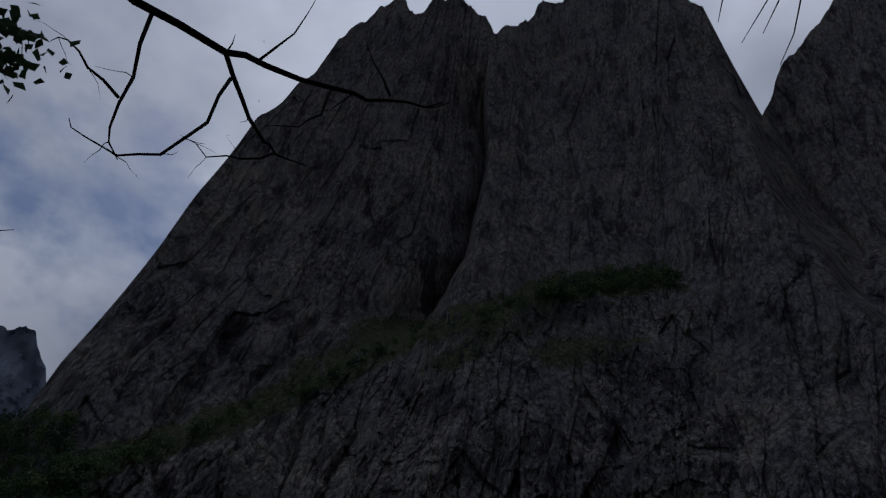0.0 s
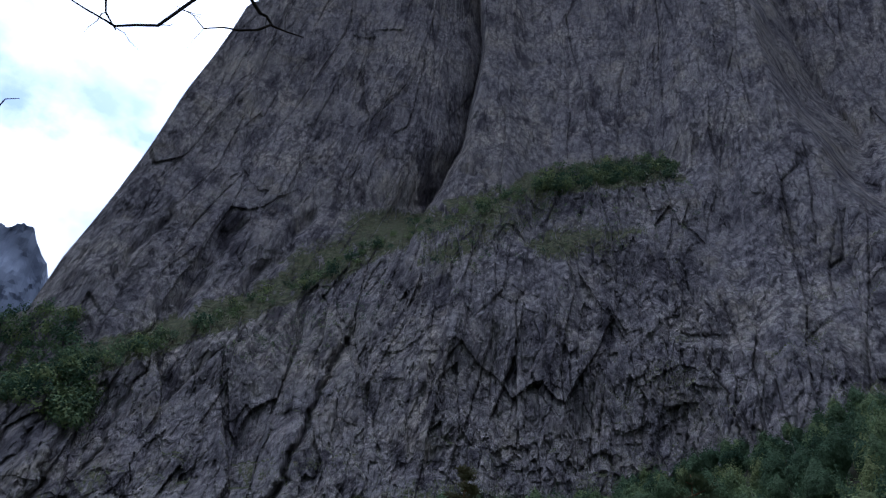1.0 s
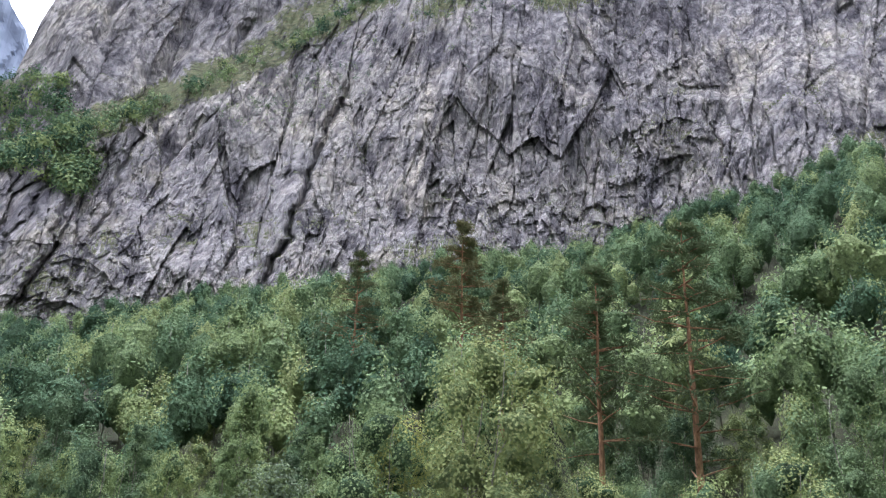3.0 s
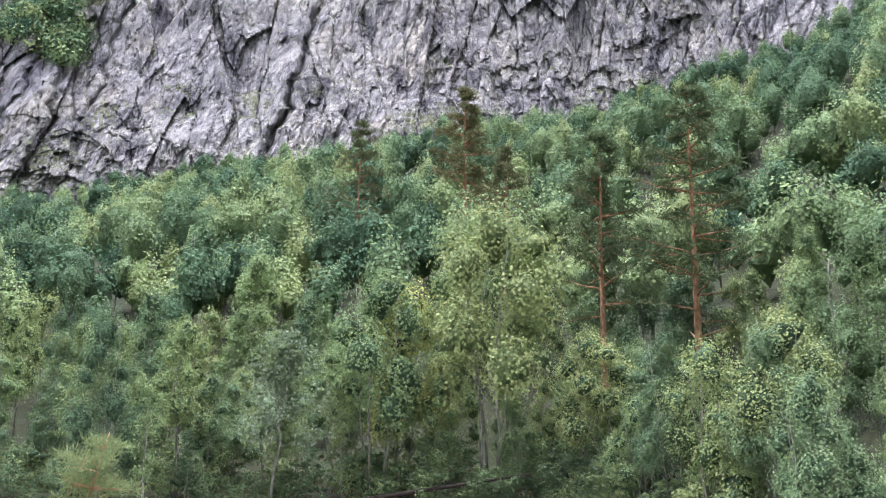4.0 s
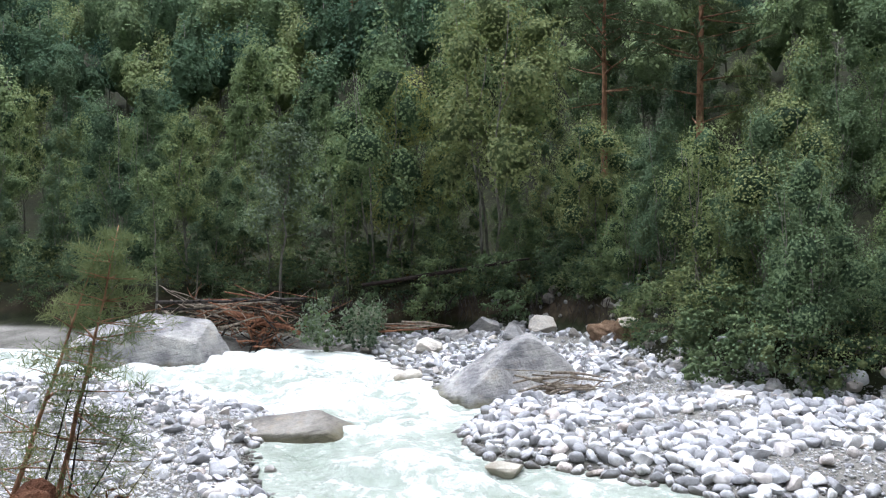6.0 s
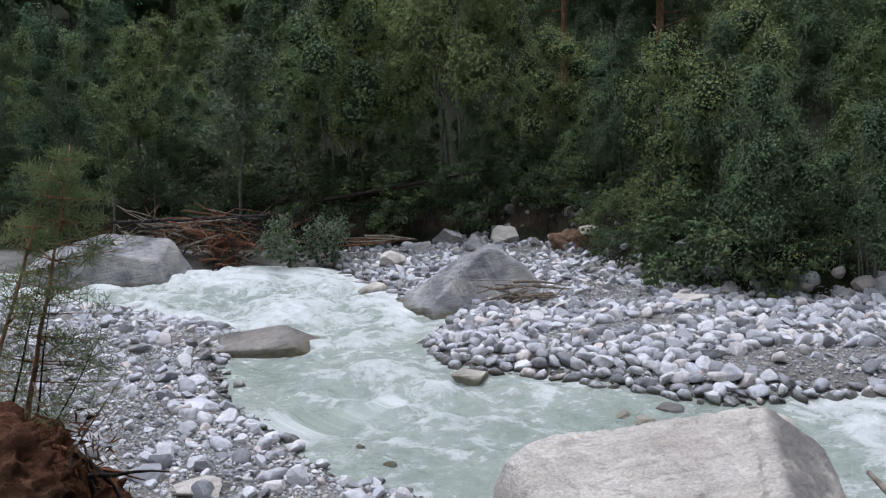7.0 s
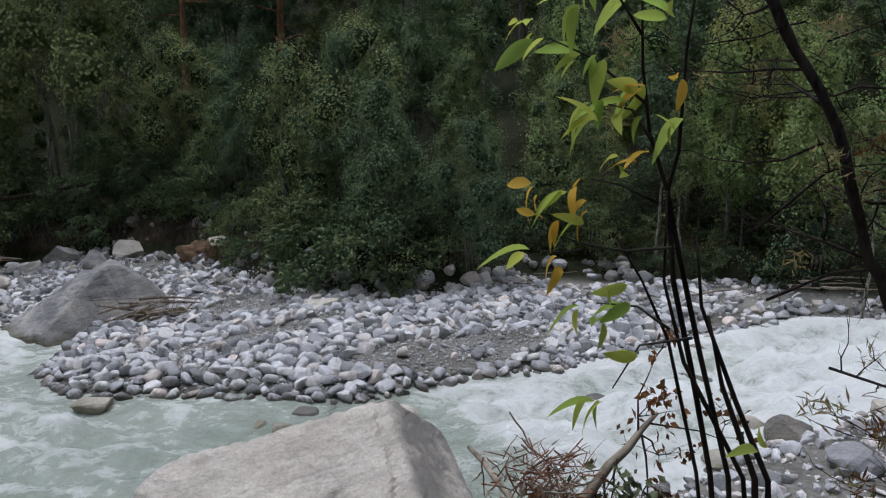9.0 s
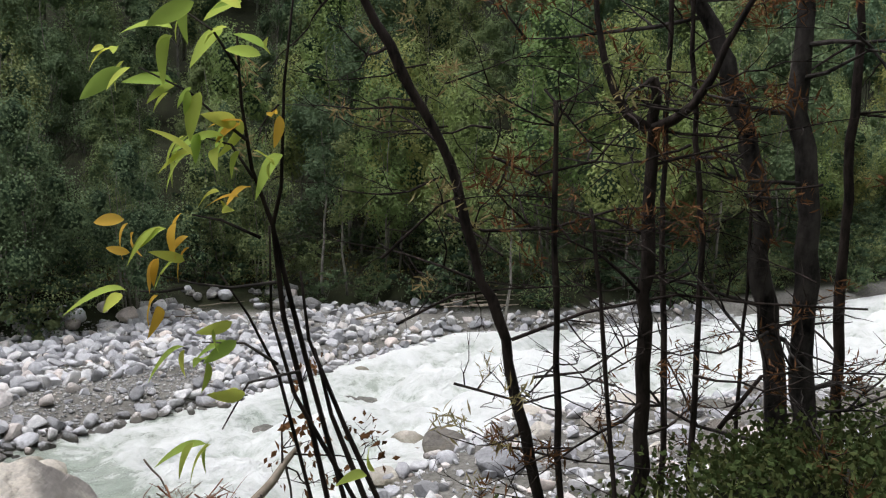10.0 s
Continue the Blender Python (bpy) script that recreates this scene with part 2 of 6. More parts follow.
def boulder_material(name, dark, light, scale=1.0, band=0.5, veins=0.7):
    """Weathered gneiss with slanting bands and lichen."""
    m, n, l, b = material(name, 0.8, 0.25)
    co = object_coords(n)
    turn = n.new("ShaderNodeMapping")
    turn.inputs["Rotation"].default_value = (0.3, 0.5, 0.2)
    turn.inputs["Scale"].default_value = (0.5 * scale, 0.6 * scale, 1.5 * scale)
    l.new(co, turn.inputs[0])
    layer = noise_node(n, l, turn.outputs[0], 1.5, 9, 0.66, 0.2)
    c = ramp_node(n, l, noise_node(n, l, co, 1.1 * scale, 8, 0.62), [(0.3, dark), (0.68, light)])
    c = blend_node(n, l, c, ramp_node(n, l, layer, [(0.40, (0.62, 0.62, 0.65)), (0.47, (1, 1, 1)), (0.66, (1.1, 1.08, 1.04))]), band, "MULTIPLY")
    stain = noise_node(n, l, co, 2.4 * scale, 6, 0.6)
    c = blend_node(n, l, c, (0.30, 0.22, 0.13), maths(n, l, "MULTIPLY", ramp_node(n, l, stain, [(0.56, (0, 0, 0)), (0.72, (1, 1, 1))]), 0.35))
    speck = noise_node(n, l, co, 26, 6, 0.7)
    c = blend_node(n, l, c, ramp_node(n, l, speck, [(0.34, (0.6, 0.6, 0.62)), (0.6, (1.06, 1.06, 1.06))]), 0.6, "MULTIPLY")
    z = n.new("ShaderNodeSeparateXYZ")
    l.new(n.new("ShaderNodeNewGeometry").outputs["Position"], z.inputs[0])
    low = ramp_node(n, l, maths(n, l, "ADD", z.outputs["Z"], maths(n, l, "MULTIPLY", noise_node(n, l, co, 2.0, 4), 0.3)), [(0.2, (1, 1, 1)), (0.36, (0, 0, 0))])
    c = blend_node(n, l, c, (0.10, 0.09, 0.04), maths(n, l, "MULTIPLY", low, 0.7))
    l.new(c, b.inputs["Base Color"])
    v = n.new("ShaderNodeTexVoronoi")
    v.feature = "DISTANCE_TO_EDGE"
    v.inputs["Scale"].default_value = 0.8
    l.new(turn.outputs[0], v.inputs["Vector"])
    gap = ramp_node(n, l, v.outputs["Distance"], [(0.0, (0, 0, 0)), (0.03, (1, 1, 1))])
    some = maths(n, l, "MULTIPLY", ramp_node(n, l, noise_node(n, l, co, 0.9, 3), [(0.45, (0, 0, 0)), (0.6, (1, 1, 1))]), 0.2)
    c = blend_node(n, l, c, blend_node(n, l, (0.45, 0.42, 0.4), (1.0, 1.0, 1.0), gap), some, "MULTIPLY")
    l.new(c, b.inputs["Base Color"])
    vein = noise_node(n, l, stretched(n, l, turn.outputs[0], (1, 1, 5)), 3.0, 9, 0.7)
    c = blend_node(n, l, c, ramp_node(n, l, vein, [(0.36, (0.55, 0.54, 0.55)), (0.46, (1, 1, 1)), (0.62, (1.12, 1.1, 1.07))]), veins, "MULTIPLY")
    split = n.new("ShaderNodeAttribute")
    split.attribute_name = "split"
    crust = ramp_node(n, l, noise_node(n, l, co, 1.7, 7, 0.65), [(0.32, (0, 0, 0)), (0.5, (1, 1, 1))])
    c = blend_node(n, l, c, (0.17, 0.16, 0.16), maths(n, l, "MULTIPLY", maths(n, l, "MULTIPLY", split.outputs["Fac"], crust), 0.7))
    l.new(c, b.inputs["Base Color"])
    hmix = blend_node(n, l, blend_node(n, l, layer, vein, 0.5), noise_node(n, l, co, 5 * scale, 10, 0.75), 0.5)
    bump_node(n, l, hmix, 1.0, 0.14, b)
    return m


def ground_material():
    """Silty gravel by the river, forest litter darkened for canopy shade and turf away from it."""
    m, n, l, b = material("ground", 0.95, 0.15)
    co = object_coords(n)
    grit = noise_node(n, l, co, 14, 8, 0.7)
    silt = ramp_node(n, l, noise_node(n, l, co, 0.7, 6, 0.6), [(0.35, (0.13, 0.125, 0.11)), (0.65, (0.26, 0.25, 0.23))])
    silt = blend_node(n, l, silt, ramp_node(n, l, grit, [(0.35, (0.5, 0.5, 0.5)), (0.65, (1.25, 1.25, 1.25))]), 0.8, "MULTIPLY")
    # near-black litter: the shade under the trees is put into its colour
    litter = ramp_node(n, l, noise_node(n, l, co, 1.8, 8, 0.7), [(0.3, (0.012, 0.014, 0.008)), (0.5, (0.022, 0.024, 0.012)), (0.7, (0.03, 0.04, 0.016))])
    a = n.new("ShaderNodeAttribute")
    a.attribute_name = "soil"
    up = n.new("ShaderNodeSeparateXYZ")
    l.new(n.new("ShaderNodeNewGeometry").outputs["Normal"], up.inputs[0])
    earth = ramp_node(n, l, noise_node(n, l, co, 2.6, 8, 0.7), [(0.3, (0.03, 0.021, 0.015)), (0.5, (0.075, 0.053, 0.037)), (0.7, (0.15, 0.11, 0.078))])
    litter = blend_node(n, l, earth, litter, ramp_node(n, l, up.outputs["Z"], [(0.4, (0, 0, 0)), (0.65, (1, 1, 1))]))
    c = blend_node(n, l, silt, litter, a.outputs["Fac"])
    l.new(c, b.inputs["Base Color"])
    bump_node(n, l, grit, 0.7, 0.05, b)
    return m


def earth_material(name="bare_earth", stops=((0.05, 0.023, 0.014), (0.15, 0.07, 0.042), (0.26, 0.16, 0.10))):
    m, n, l, b = material(name, 0.95, 0.1)
    co = object_coords(n)
    c = ramp_node(n, l, noise_node(n, l, co, 3, 8, 0.7), [(0.3, stops[0]), (0.55, stops[1]), (0.75, stops[2])])
    l.new(c, b.inputs["Base Color"])
    bump_node(n, l, noise_node(n, l, co, 9, 8, 0.7), 1.0, 0.1, b)
    return m


def water_material():
    """Milky glacier melt with drawn-out foam."""
    m, n, l, b = material("glacier_water", 0.12, 0.5)
    a = n.new("ShaderNodeAttribute")
    a.attribute_name = "flow"
    v = stretched(n, l, a.outputs["Vector"], (0.85, 1.05, 1))
    streak = noise_node(n, l, v, 1.5, 10, 0.7, 0.35)
    curl = noise_node(n, l, a.outputs["Vector"], 3.4, 8, 0.72, 0.6)
    w = n.new("ShaderNodeAttribute")
    w.attribute_name = "foam"
    f = maths(n, l, "ADD", maths(n, l, "ADD", maths(n, l, "MULTIPLY", streak, 0.6), maths(n, l, "MULTIPLY", curl, 0.4)), w.outputs["Fac"])
    f = ramp_node(n, l, f, [(0.45, (0, 0, 0)), (0.55, (0.22, 0.22, 0.22)), (0.64, (0.75, 0.75, 0.75)), (0.74, (1, 1, 1))])
    deep = ramp_node(n, l, noise_node(n, l, a.outputs["Vector"], 0.35, 3), [(0.3, (0.31, 0.37, 0.31)), (0.7, (0.43, 0.48, 0.41))])
    c = blend_node(n, l, deep, (0.84, 0.86, 0.85), f)
    l.new(c, b.inputs["Base Color"])
    l.new(ramp_node(n, l, f, [(0, g3(0.14)), (1, g3(0.65))]), b.inputs["Roughness"])
    rip = blend_node(n, l, streak, noise_node(n, l, v, 6.0, 8, 0.68, 0.6), 0.4)
    bump_node(n, l, rip, 0.9, 0.3, b)
    return m


def leaf_material(name, stops, patch=0.0, glow=0.35):
    """Foliage; hue drifts from plant to plant and leaf to leaf, light shines through a little."""
    m, n, l, b = material(name, 0.85, 0.05)
    rnd = n.new("ShaderNodeObjectInfo").outputs["Random"]
    isl = n.new("ShaderNodeNewGeometry").outputs["Random Per Island"]
    if patch:
        base = n.new("ShaderNodeAttribute")
        base.attribute_name = "tint"
        base = base.outputs["Fac"]
    else:
        base = rnd
    f = maths(n, l, "ADD", maths(n, l, "MULTIPLY", base, 0.86), maths(n, l, "MULTIPLY", isl, 0.14))
    c = ramp_node(n, l, f, stops)
    l.new(c, b.inputs["Base Color"])
    t = n.new("ShaderNodeBsdfTranslucent")
    l.new(c, t.inputs[0])
    mix = n.new("ShaderNodeMixShader")
    mix.inputs[0].default_value = glow
    l.new(b.outputs[0], mix.inputs[1])
    l.new(t.outputs[0], mix.inputs[2])
    l.new(mix.outputs[0], n["Material Output"].inputs[0])
    return m


def bark_material(name, dark, light, scale=14, ring=(1, 1, 0.3)):
    m, n, l, b = material(name, 0.9, 0.15)
    co = object_coords(n)
    v = stretched(n, l, co, ring)
    grain = noise_node(n, l, v, scale, 7, 0.65)
    c = ramp_node(n, l, grain, [(0.34, dark), (0.6, light)])
    c = blend_node(n, l, c, ramp_node(n, l, noise_node(n, l, co, 2.2, 4), [(0.35, g3(0.7)), (0.65, g3(1.15))]), 0.7, "MULTIPLY")
    l.new(c, b.inputs["Base Color"])
    bump_node(n, l, grain, 0.7, 0.02, b)
    return m


CLIFF, HAZED_ROCK = cliff_material(), hazed_rock_material()
COBBLE = stone_material("river_cobble", (0.44, 0.445, 0.47), (0.76, 0.76, 0.77), 0.04, 0.62)
GRAVEL = stone_material("river_gravel", (0.32, 0.32, 0.325), (0.58, 0.575, 0.57), 0.04, 0.5)
BOULDER_GREY = boulder_material("grey_gneiss", (0.17, 0.17, 0.18), (0.52, 0.51, 0.49), 1.0, 0.9, 0.8)
BOULDER_PALE = boulder_material("pale_gneiss", (0.52, 0.47, 0.41), (0.84, 0.79, 0.71), 1.0, 0.45, 0.35)
BOULDER_BROWN = boulder_material("brown_gneiss", (0.17, 0.155, 0.135), (0.36, 0.34, 0.31), 1.2, 0.7)
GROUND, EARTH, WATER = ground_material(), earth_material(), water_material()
EARTH_TAN = earth_material("tan_subsoil", ((0.10, 0.068, 0.045), (0.22, 0.145, 0.095), (0.36, 0.27, 0.19)))


def canopy_material(name="canopy", own=False, deep=1.0):
    """Closed foliage of a far tree, mottled and rough."""
    m, n, l, b = material(name, 0.9, 0.05)
    co = object_coords(n)
    a = n.new("ShaderNodeAttribute")
    a.attribute_name = "tint"
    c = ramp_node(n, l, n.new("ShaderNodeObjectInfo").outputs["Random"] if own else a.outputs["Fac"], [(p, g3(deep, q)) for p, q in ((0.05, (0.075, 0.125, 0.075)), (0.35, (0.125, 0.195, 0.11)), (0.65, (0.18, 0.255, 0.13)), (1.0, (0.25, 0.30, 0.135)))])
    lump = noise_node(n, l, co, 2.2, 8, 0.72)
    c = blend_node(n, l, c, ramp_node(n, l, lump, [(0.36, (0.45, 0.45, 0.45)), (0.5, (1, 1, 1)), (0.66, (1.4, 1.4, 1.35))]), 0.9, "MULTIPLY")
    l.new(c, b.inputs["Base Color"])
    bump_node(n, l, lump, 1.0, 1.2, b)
    return m


CANOPY, CLUMP = canopy_material(), canopy_material("leaf_clump", True, 0.9)
FOREST = leaf_material("distant_canopy", [(0.1, (0.035, 0.055, 0.035)), (0.9, (0.06, 0.085, 0.045))], 0, 0.02)
LEAF_BROAD = leaf_material("broad_leaves", [(0.05, (0.085, 0.13, 0.075)), (0.25, (0.13, 0.185, 0.105)), (0.5, (0.185, 0.25, 0.12)), (0.75, (0.23, 0.285, 0.125)), (1.0, (0.26, 0.29, 0.13))], 0, 0.16)
LEAF_SILVER = leaf_material("silvery_leaves", [(0.1, (0.17, 0.22, 0.15)), (0.9, (0.25, 0.29, 0.20))], 0, 0.15)
LEAF_WOOD = leaf_material("hillside_leaves", [(0.05, (0.05, 0.10, 0.07)), (0.3, (0.11, 0.18, 0.11)), (0.55, (0.18, 0.25, 0.135)), (0.8, (0.26, 0.33, 0.16)), (1.0, (0.31, 0.345, 0.16))], 0.16, 0.18)
LEAF_NEEDLE = leaf_material("pine_needles", [(0.1, (0.12, 0.155, 0.085)), (0.5, (0.155, 0.165, 0.092)), (0.95, (0.175, 0.165, 0.09))], 0, 0.12)
LEAF_UNDER = leaf_material("low_herb_leaves", [(0.1, (0.035, 0.055, 0.022)), (0.6, (0.07, 0.10, 0.035)), (0.95, (0.14, 0.10, 0.04))], 0, 0.15)
LEAF_YOUNG = leaf_material("young_pine_needles", [(0.1, (0.15, 0.19, 0.09)), (0.6, (0.21, 0.24, 0.11)), (0.97, (0.33, 0.25, 0.12))], 0, 0.35)
LEAF_YELLOW = leaf_material("turning_leaves", [(0.1, (0.22, 0.32, 0.125)), (0.5, (0.29, 0.36, 0.14)), (0.9, (0.34, 0.35, 0.13))], 0, 0.25)
LEAF_LIME = leaf_material("lime_leaf", [(0.1, (0.32, 0.46, 0.10)), (0.9, (0.58, 0.62, 0.13))], 0, 0.6)
LEAF_GOLD = leaf_material("golden_leaf", [(0.1, (0.62, 0.40, 0.05)), (0.9, (0.80, 0.52, 0.10))], 0, 0.5)
LEAF_BROWN = leaf_material("withered_needles", [(0.1, (0.10, 0.05, 0.022)), (0.9, (0.2, 0.10, 0.045))], 0, 0.2)
BARK_GREY = bark_material("grey_bark", (0.08, 0.075, 0.065), (0.30, 0.28, 0.25))
BARK_PINE = bark_material("pine_bark", (0.16, 0.085, 0.055), (0.42, 0.23, 0.145))
BARK_DARK = bark_material("dark_bark", (0.010, 0.008, 0.007), (0.05, 0.038, 0.033), 24)
BARK_SPLIT = bark_material("flaking_bark", (0.006, 0.005, 0.005), (0.08, 0.07, 0.064), 9, (1, 1, 0.55))
DRIFT = bark_material("driftwood", (0.13, 0.10, 0.075), (0.36, 0.31, 0.25), 10)
DRIFT_RED = bark_material("peeled_rust_wood", (0.11, 0.045, 0.028), (0.30, 0.15, 0.09), 10)

# ---- building helpers ----
class Geo:
    """Collects vertices and faces of one mesh."""

    def __init__(self):
        self.v, self.f, self.n = [], [], 0

    def add(self, verts, faces):
        self.v.append(np.asarray(verts, float).reshape(-1, 3))
        self.f.extend([tuple(int(i) + self.n for i in q) for q in faces])
        self.n += len(self.v[-1])
        return self

    def mesh(self, name, mat, shade=True):
        me = bpy.data.meshes.new(name)
        me.from_pydata(np.vstack(self.v).tolist(), [], self.f)
        me.materials.append(mat)
        if shade:
            me.polygons.foreach_set("use_smooth", np.ones(len(me.polygons), bool))
        me.update()
        return me


def quads(rows, cols):
    i = np.arange(rows - 1)[:, None] * cols + np.arange(cols - 1)[None, :]
    return np.stack([i, i + 1, i + cols + 1, i + cols], -1).reshape(-1, 4)


def sheet(name, xyz, faces, mat, shade=True):
    me = bpy.data.meshes.new(name)
    me.vertices.add(len(xyz))
    me.vertices.foreach_set("co", np.asarray(xyz, np.float32).ravel())
    faces = np.asarray(faces, np.int32)
    me.loops.add(faces.size)
    me.loops.foreach_set("vertex_index", faces.ravel())
    me.polygons.add(len(faces))
    me.polygons.foreach_set("loop_start", np.arange(0, faces.size, faces.shape[1], dtype=np.int32))
    me.update(calc_edges=True)
    me.materials.append(mat)
    me.polygons.foreach_set("use_smooth", np.full(len(faces), shade))
    me.validate()
    return me


def part(name, mesh, parent, label="", at=None):
    ob = new(name, mesh)
    ob.parent = parent
    if at is not None:
        ob.matrix_basis = at
    if label:
        ob["label"] = label
    return ob


def thing(name, label, category, group="", kind="", data=None, at=None):
    ob = tagged(new(name, data), label, category, group, kind)
    if at is not None:
        ob.matrix_basis = at
    return ob


def spot(az, el, d):
    """A place seen from the bank: degrees to the right of north, degrees above the level of the eye, metres along the ground."""
    return (d * math.sin(radians(az)), d * math.cos(radians(az)), 4.6 + d * math.tan(radians(el)))


def signed(x, y, poly):
    """Distance to the outline of a polygon, positive inside."""
    x, y = np.asarray(x, float), np.asarray(y, float)
    best, inside = np.full(x.shape, 1e9), np.zeros(x.shape, bool)
    for (ax, ay), (bx, by) in zip(poly, poly[1:] + poly[:1]):
        dx, dy = bx - ax, by - ay
        t = np.clip(((x - ax) * dx + (y - ay) * dy) / (dx * dx + dy * dy), 0, 1)
        best = np.minimum(best, (x - ax - t * dx) ** 2 + (y - ay - t * dy) ** 2)
        if dy:
            inside ^= ((ay > y) != (by > y)) & (x < dx * (y - ay) / dy + ax)
    return np.where(inside, 1, -1) * np.sqrt(best)


def tube(g, path, radii, sides=6):
    """A tapered round stem along a path."""
    path = [Vector(p) for p in path]
    ring, verts, faces = [], [], []
    side = None
    for k, p in enumerate(path):
        d = (path[min(k + 1, len(path) - 1)] - path[max(k - 1, 0)]).normalized()
        side = d.orthogonal().normalized() if side is None else (side - d * side.dot(d)).normalized()
        up = d.cross(side)
        for s in range(sides):
            a = 2 * math.pi * s / sides
            verts.append(p + (side * math.cos(a) + up * math.sin(a)) * radii[k])
    for k in range(len(path) - 1):
        for s in range(sides):
            t = (s + 1) % sides
            faces.append((k * sides + s, k * sides + t, (k + 1) * sides + t, (k + 1) * sides + s))
    faces.append(tuple(reversed(range(sides))))
    faces.append(tuple((len(path) - 1) * sides + s for s in range(sides)))
    g.add([tuple(v) for v in verts], faces)


def bent(rng, a, b, wobble, steps):
    """A wavering path from a to b."""
    a, b = Vector(a), Vector(b)
    out, length = [], (b - a).length
    drift = Vector((rng.uniform(-1, 1), rng.uniform(-1, 1), rng.uniform(-0.5, 0.5)))
    for k in range(steps + 1):
        t = k / steps
        jit = Vector((rng.gauss(0, 1), rng.gauss(0, 1), rng.gauss(0, 0.5))) * wobble * length * 0.25 if 0 < k < steps else Vector()
        out.append(a.lerp(b, t) + drift * wobble * length * math.sin(math.pi * t) + jit)
    return out


def leaf_cards(g, centres, ways, sizes, rng, wide=0.34, facing=None):
    """One small pointed leaf or spray, bent along its middle, at each place; facing: where its upper side looks."""
    c, d = np.asarray(centres, float), np.asarray(ways, float)
    if facing is not None:
        facing = facing / (np.linalg.norm(facing, axis=1, keepdims=True) + 1e-9)
        d = d - facing * (d * facing).sum(1, keepdims=True)
    d = d / (np.linalg.norm(d, axis=1, keepdims=True) + 1e-9)
    side = np.cross(d, rng.normal(size=d.shape)) if facing is None else np.cross(facing, d)
    side /= np.linalg.norm(side, axis=1, keepdims=True) + 1e-9
    s = np.asarray(sizes, float).reshape(-1, 1)
    mid = c + d * s * 0.45
    nrm = np.cross(d, side)
    v = np.stack([c, mid + side * s * wide + nrm * s * 0.08, c + d * s, mid - side * s * wide + nrm * s * 0.08], 1).reshape(-1, 3)
    i = np.arange(len(c))[:, None] * 4
    g.add(v, (i + np.arange(4)[None, :]).tolist())


_bm = {}


def ball(level):
    if level not in _bm:
        bm = bmesh.new()
        bmesh.ops.create_icosphere(bm, subdivisions=level, radius=1)
        bm.verts.index_update()
        _bm[level] = (np.array([v.co for v in bm.verts]), [tuple(v.index for v in f.verts) for f in bm.faces])
        bm.free()
    return _bm[level]


def rock_shape(seed, size, cuts=10, level=2, rough=0.06, sharp=0.75):
    """A stone: a ball cut by random planes, then worn."""
    rng = np.random.default_rng(seed)
    v, f = ball(level)
    v = v.copy()
    for _ in range(cuts):
        n = rng.normal(size=3)
        n /= np.linalg.norm(n)
        d = rng.uniform(sharp - 0.2, sharp + 0.12)
        over = np.maximum(v @ n - d, 0)
        v -= over[:, None] * n * 0.93
    if rough:
        r = 1 + rough * (fbm(v[:, 0] * 1.7 + v[:, 2] * 0.9 + seed, v[:, 1] * 1.7 - v[:, 2] * 1.1, seed, 4) + 0.4 * fbm(v[:, 0] * 6 - v[:, 2] * 4, v[:, 1] * 6 + v[:, 2] * 5, seed + 3, 3))
        v *= r[:, None]
    v /= np.abs(v).max(0)
    return v * np.asarray(size), f


# ---- plan of the valley floor; the water lies at height 0, north is ahead ----
RIVER = [(-60, 40), (-30, 33), (-12, 29.5), (-8, 28.8), (-5.8, 30.2), (-2.5, 29.0), (-1.2, 26.0), (0.2, 22.8), (1.5, 20.4), (0.5, 18.0),
         (0.9, 16.2), (3.4, 14.8), (5.2, 13.3), (7.9, 13.7), (9.4, 13.2), (13.0, 13.6), (17.2, 13.6), (19.5, 11.6), (24.0, 8.7), (31.6, 6.0), (70, -3),
         (70, -9), (18.5, 3.6), (14.8, 6.6), (12.2, 8.2), (9.5, 8.0), (7.0, 7.6), (4.0, 7.9), (1.3, 9.5), (0.3, 10.0), (-0.9, 10.7), (-1.7, 11.8),
         (-3.0, 14.0), (-4.0, 16.8), (-3.2, 18.6), (-4.8, 20.3), (-8.7, 23.0), (-14, 24.6), (-60, 32)]
WOOD = [(-300, 110), (-60, 46), (-15, 34), (-6.3, 32.8), (-1.6, 32.2), (0.5, 32.4), (3.4, 31.8), (5.6, 29.6), (6.3, 26.6), (6.4, 23.4), (8.2, 20.2), (10.3, 19.2), (12.5, 20.4),
        (15.2, 18.6), (18.2, 17.0), (20.4, 13.4), (25.4, 10.2), (33, 7.4), (70, -1), (400, -60), (400, 400), (-300, 400)]
BANK = [(-300, 0), (-6, 3.2), (-2.7, 4.5), (-1.9, 4.1), (-1.2, 3.0), (0, 2.4), (1.6, 2.4), (3.0, 2.2), (4.3, 1.9), (6.2, 1.1), (9, 0), (20, -4), (300, -60), (300, -400), (-300, -400)]
STREAM = [(70, -4), (28, 5.6), (18, 8.8), (10, 10.8), (4, 11.4), (0.4, 14.6), (-2, 20.5), (-6, 25.2), (-15, 28), (-60, 36)]
SLOPE = ([-180, -90, -60, -25, 0, 13, 24, 40, 90, 130, 180], [0.02, 0.1, 0.36, 0.43, 0.47, 0.50, 0.58, 0.6, 0.5, 0.1, 0.02])


def level(x):
    """The river comes down a gentle fall from the east."""
    return 0.012 * np.maximum(0, np.asarray(x, float) - 8)


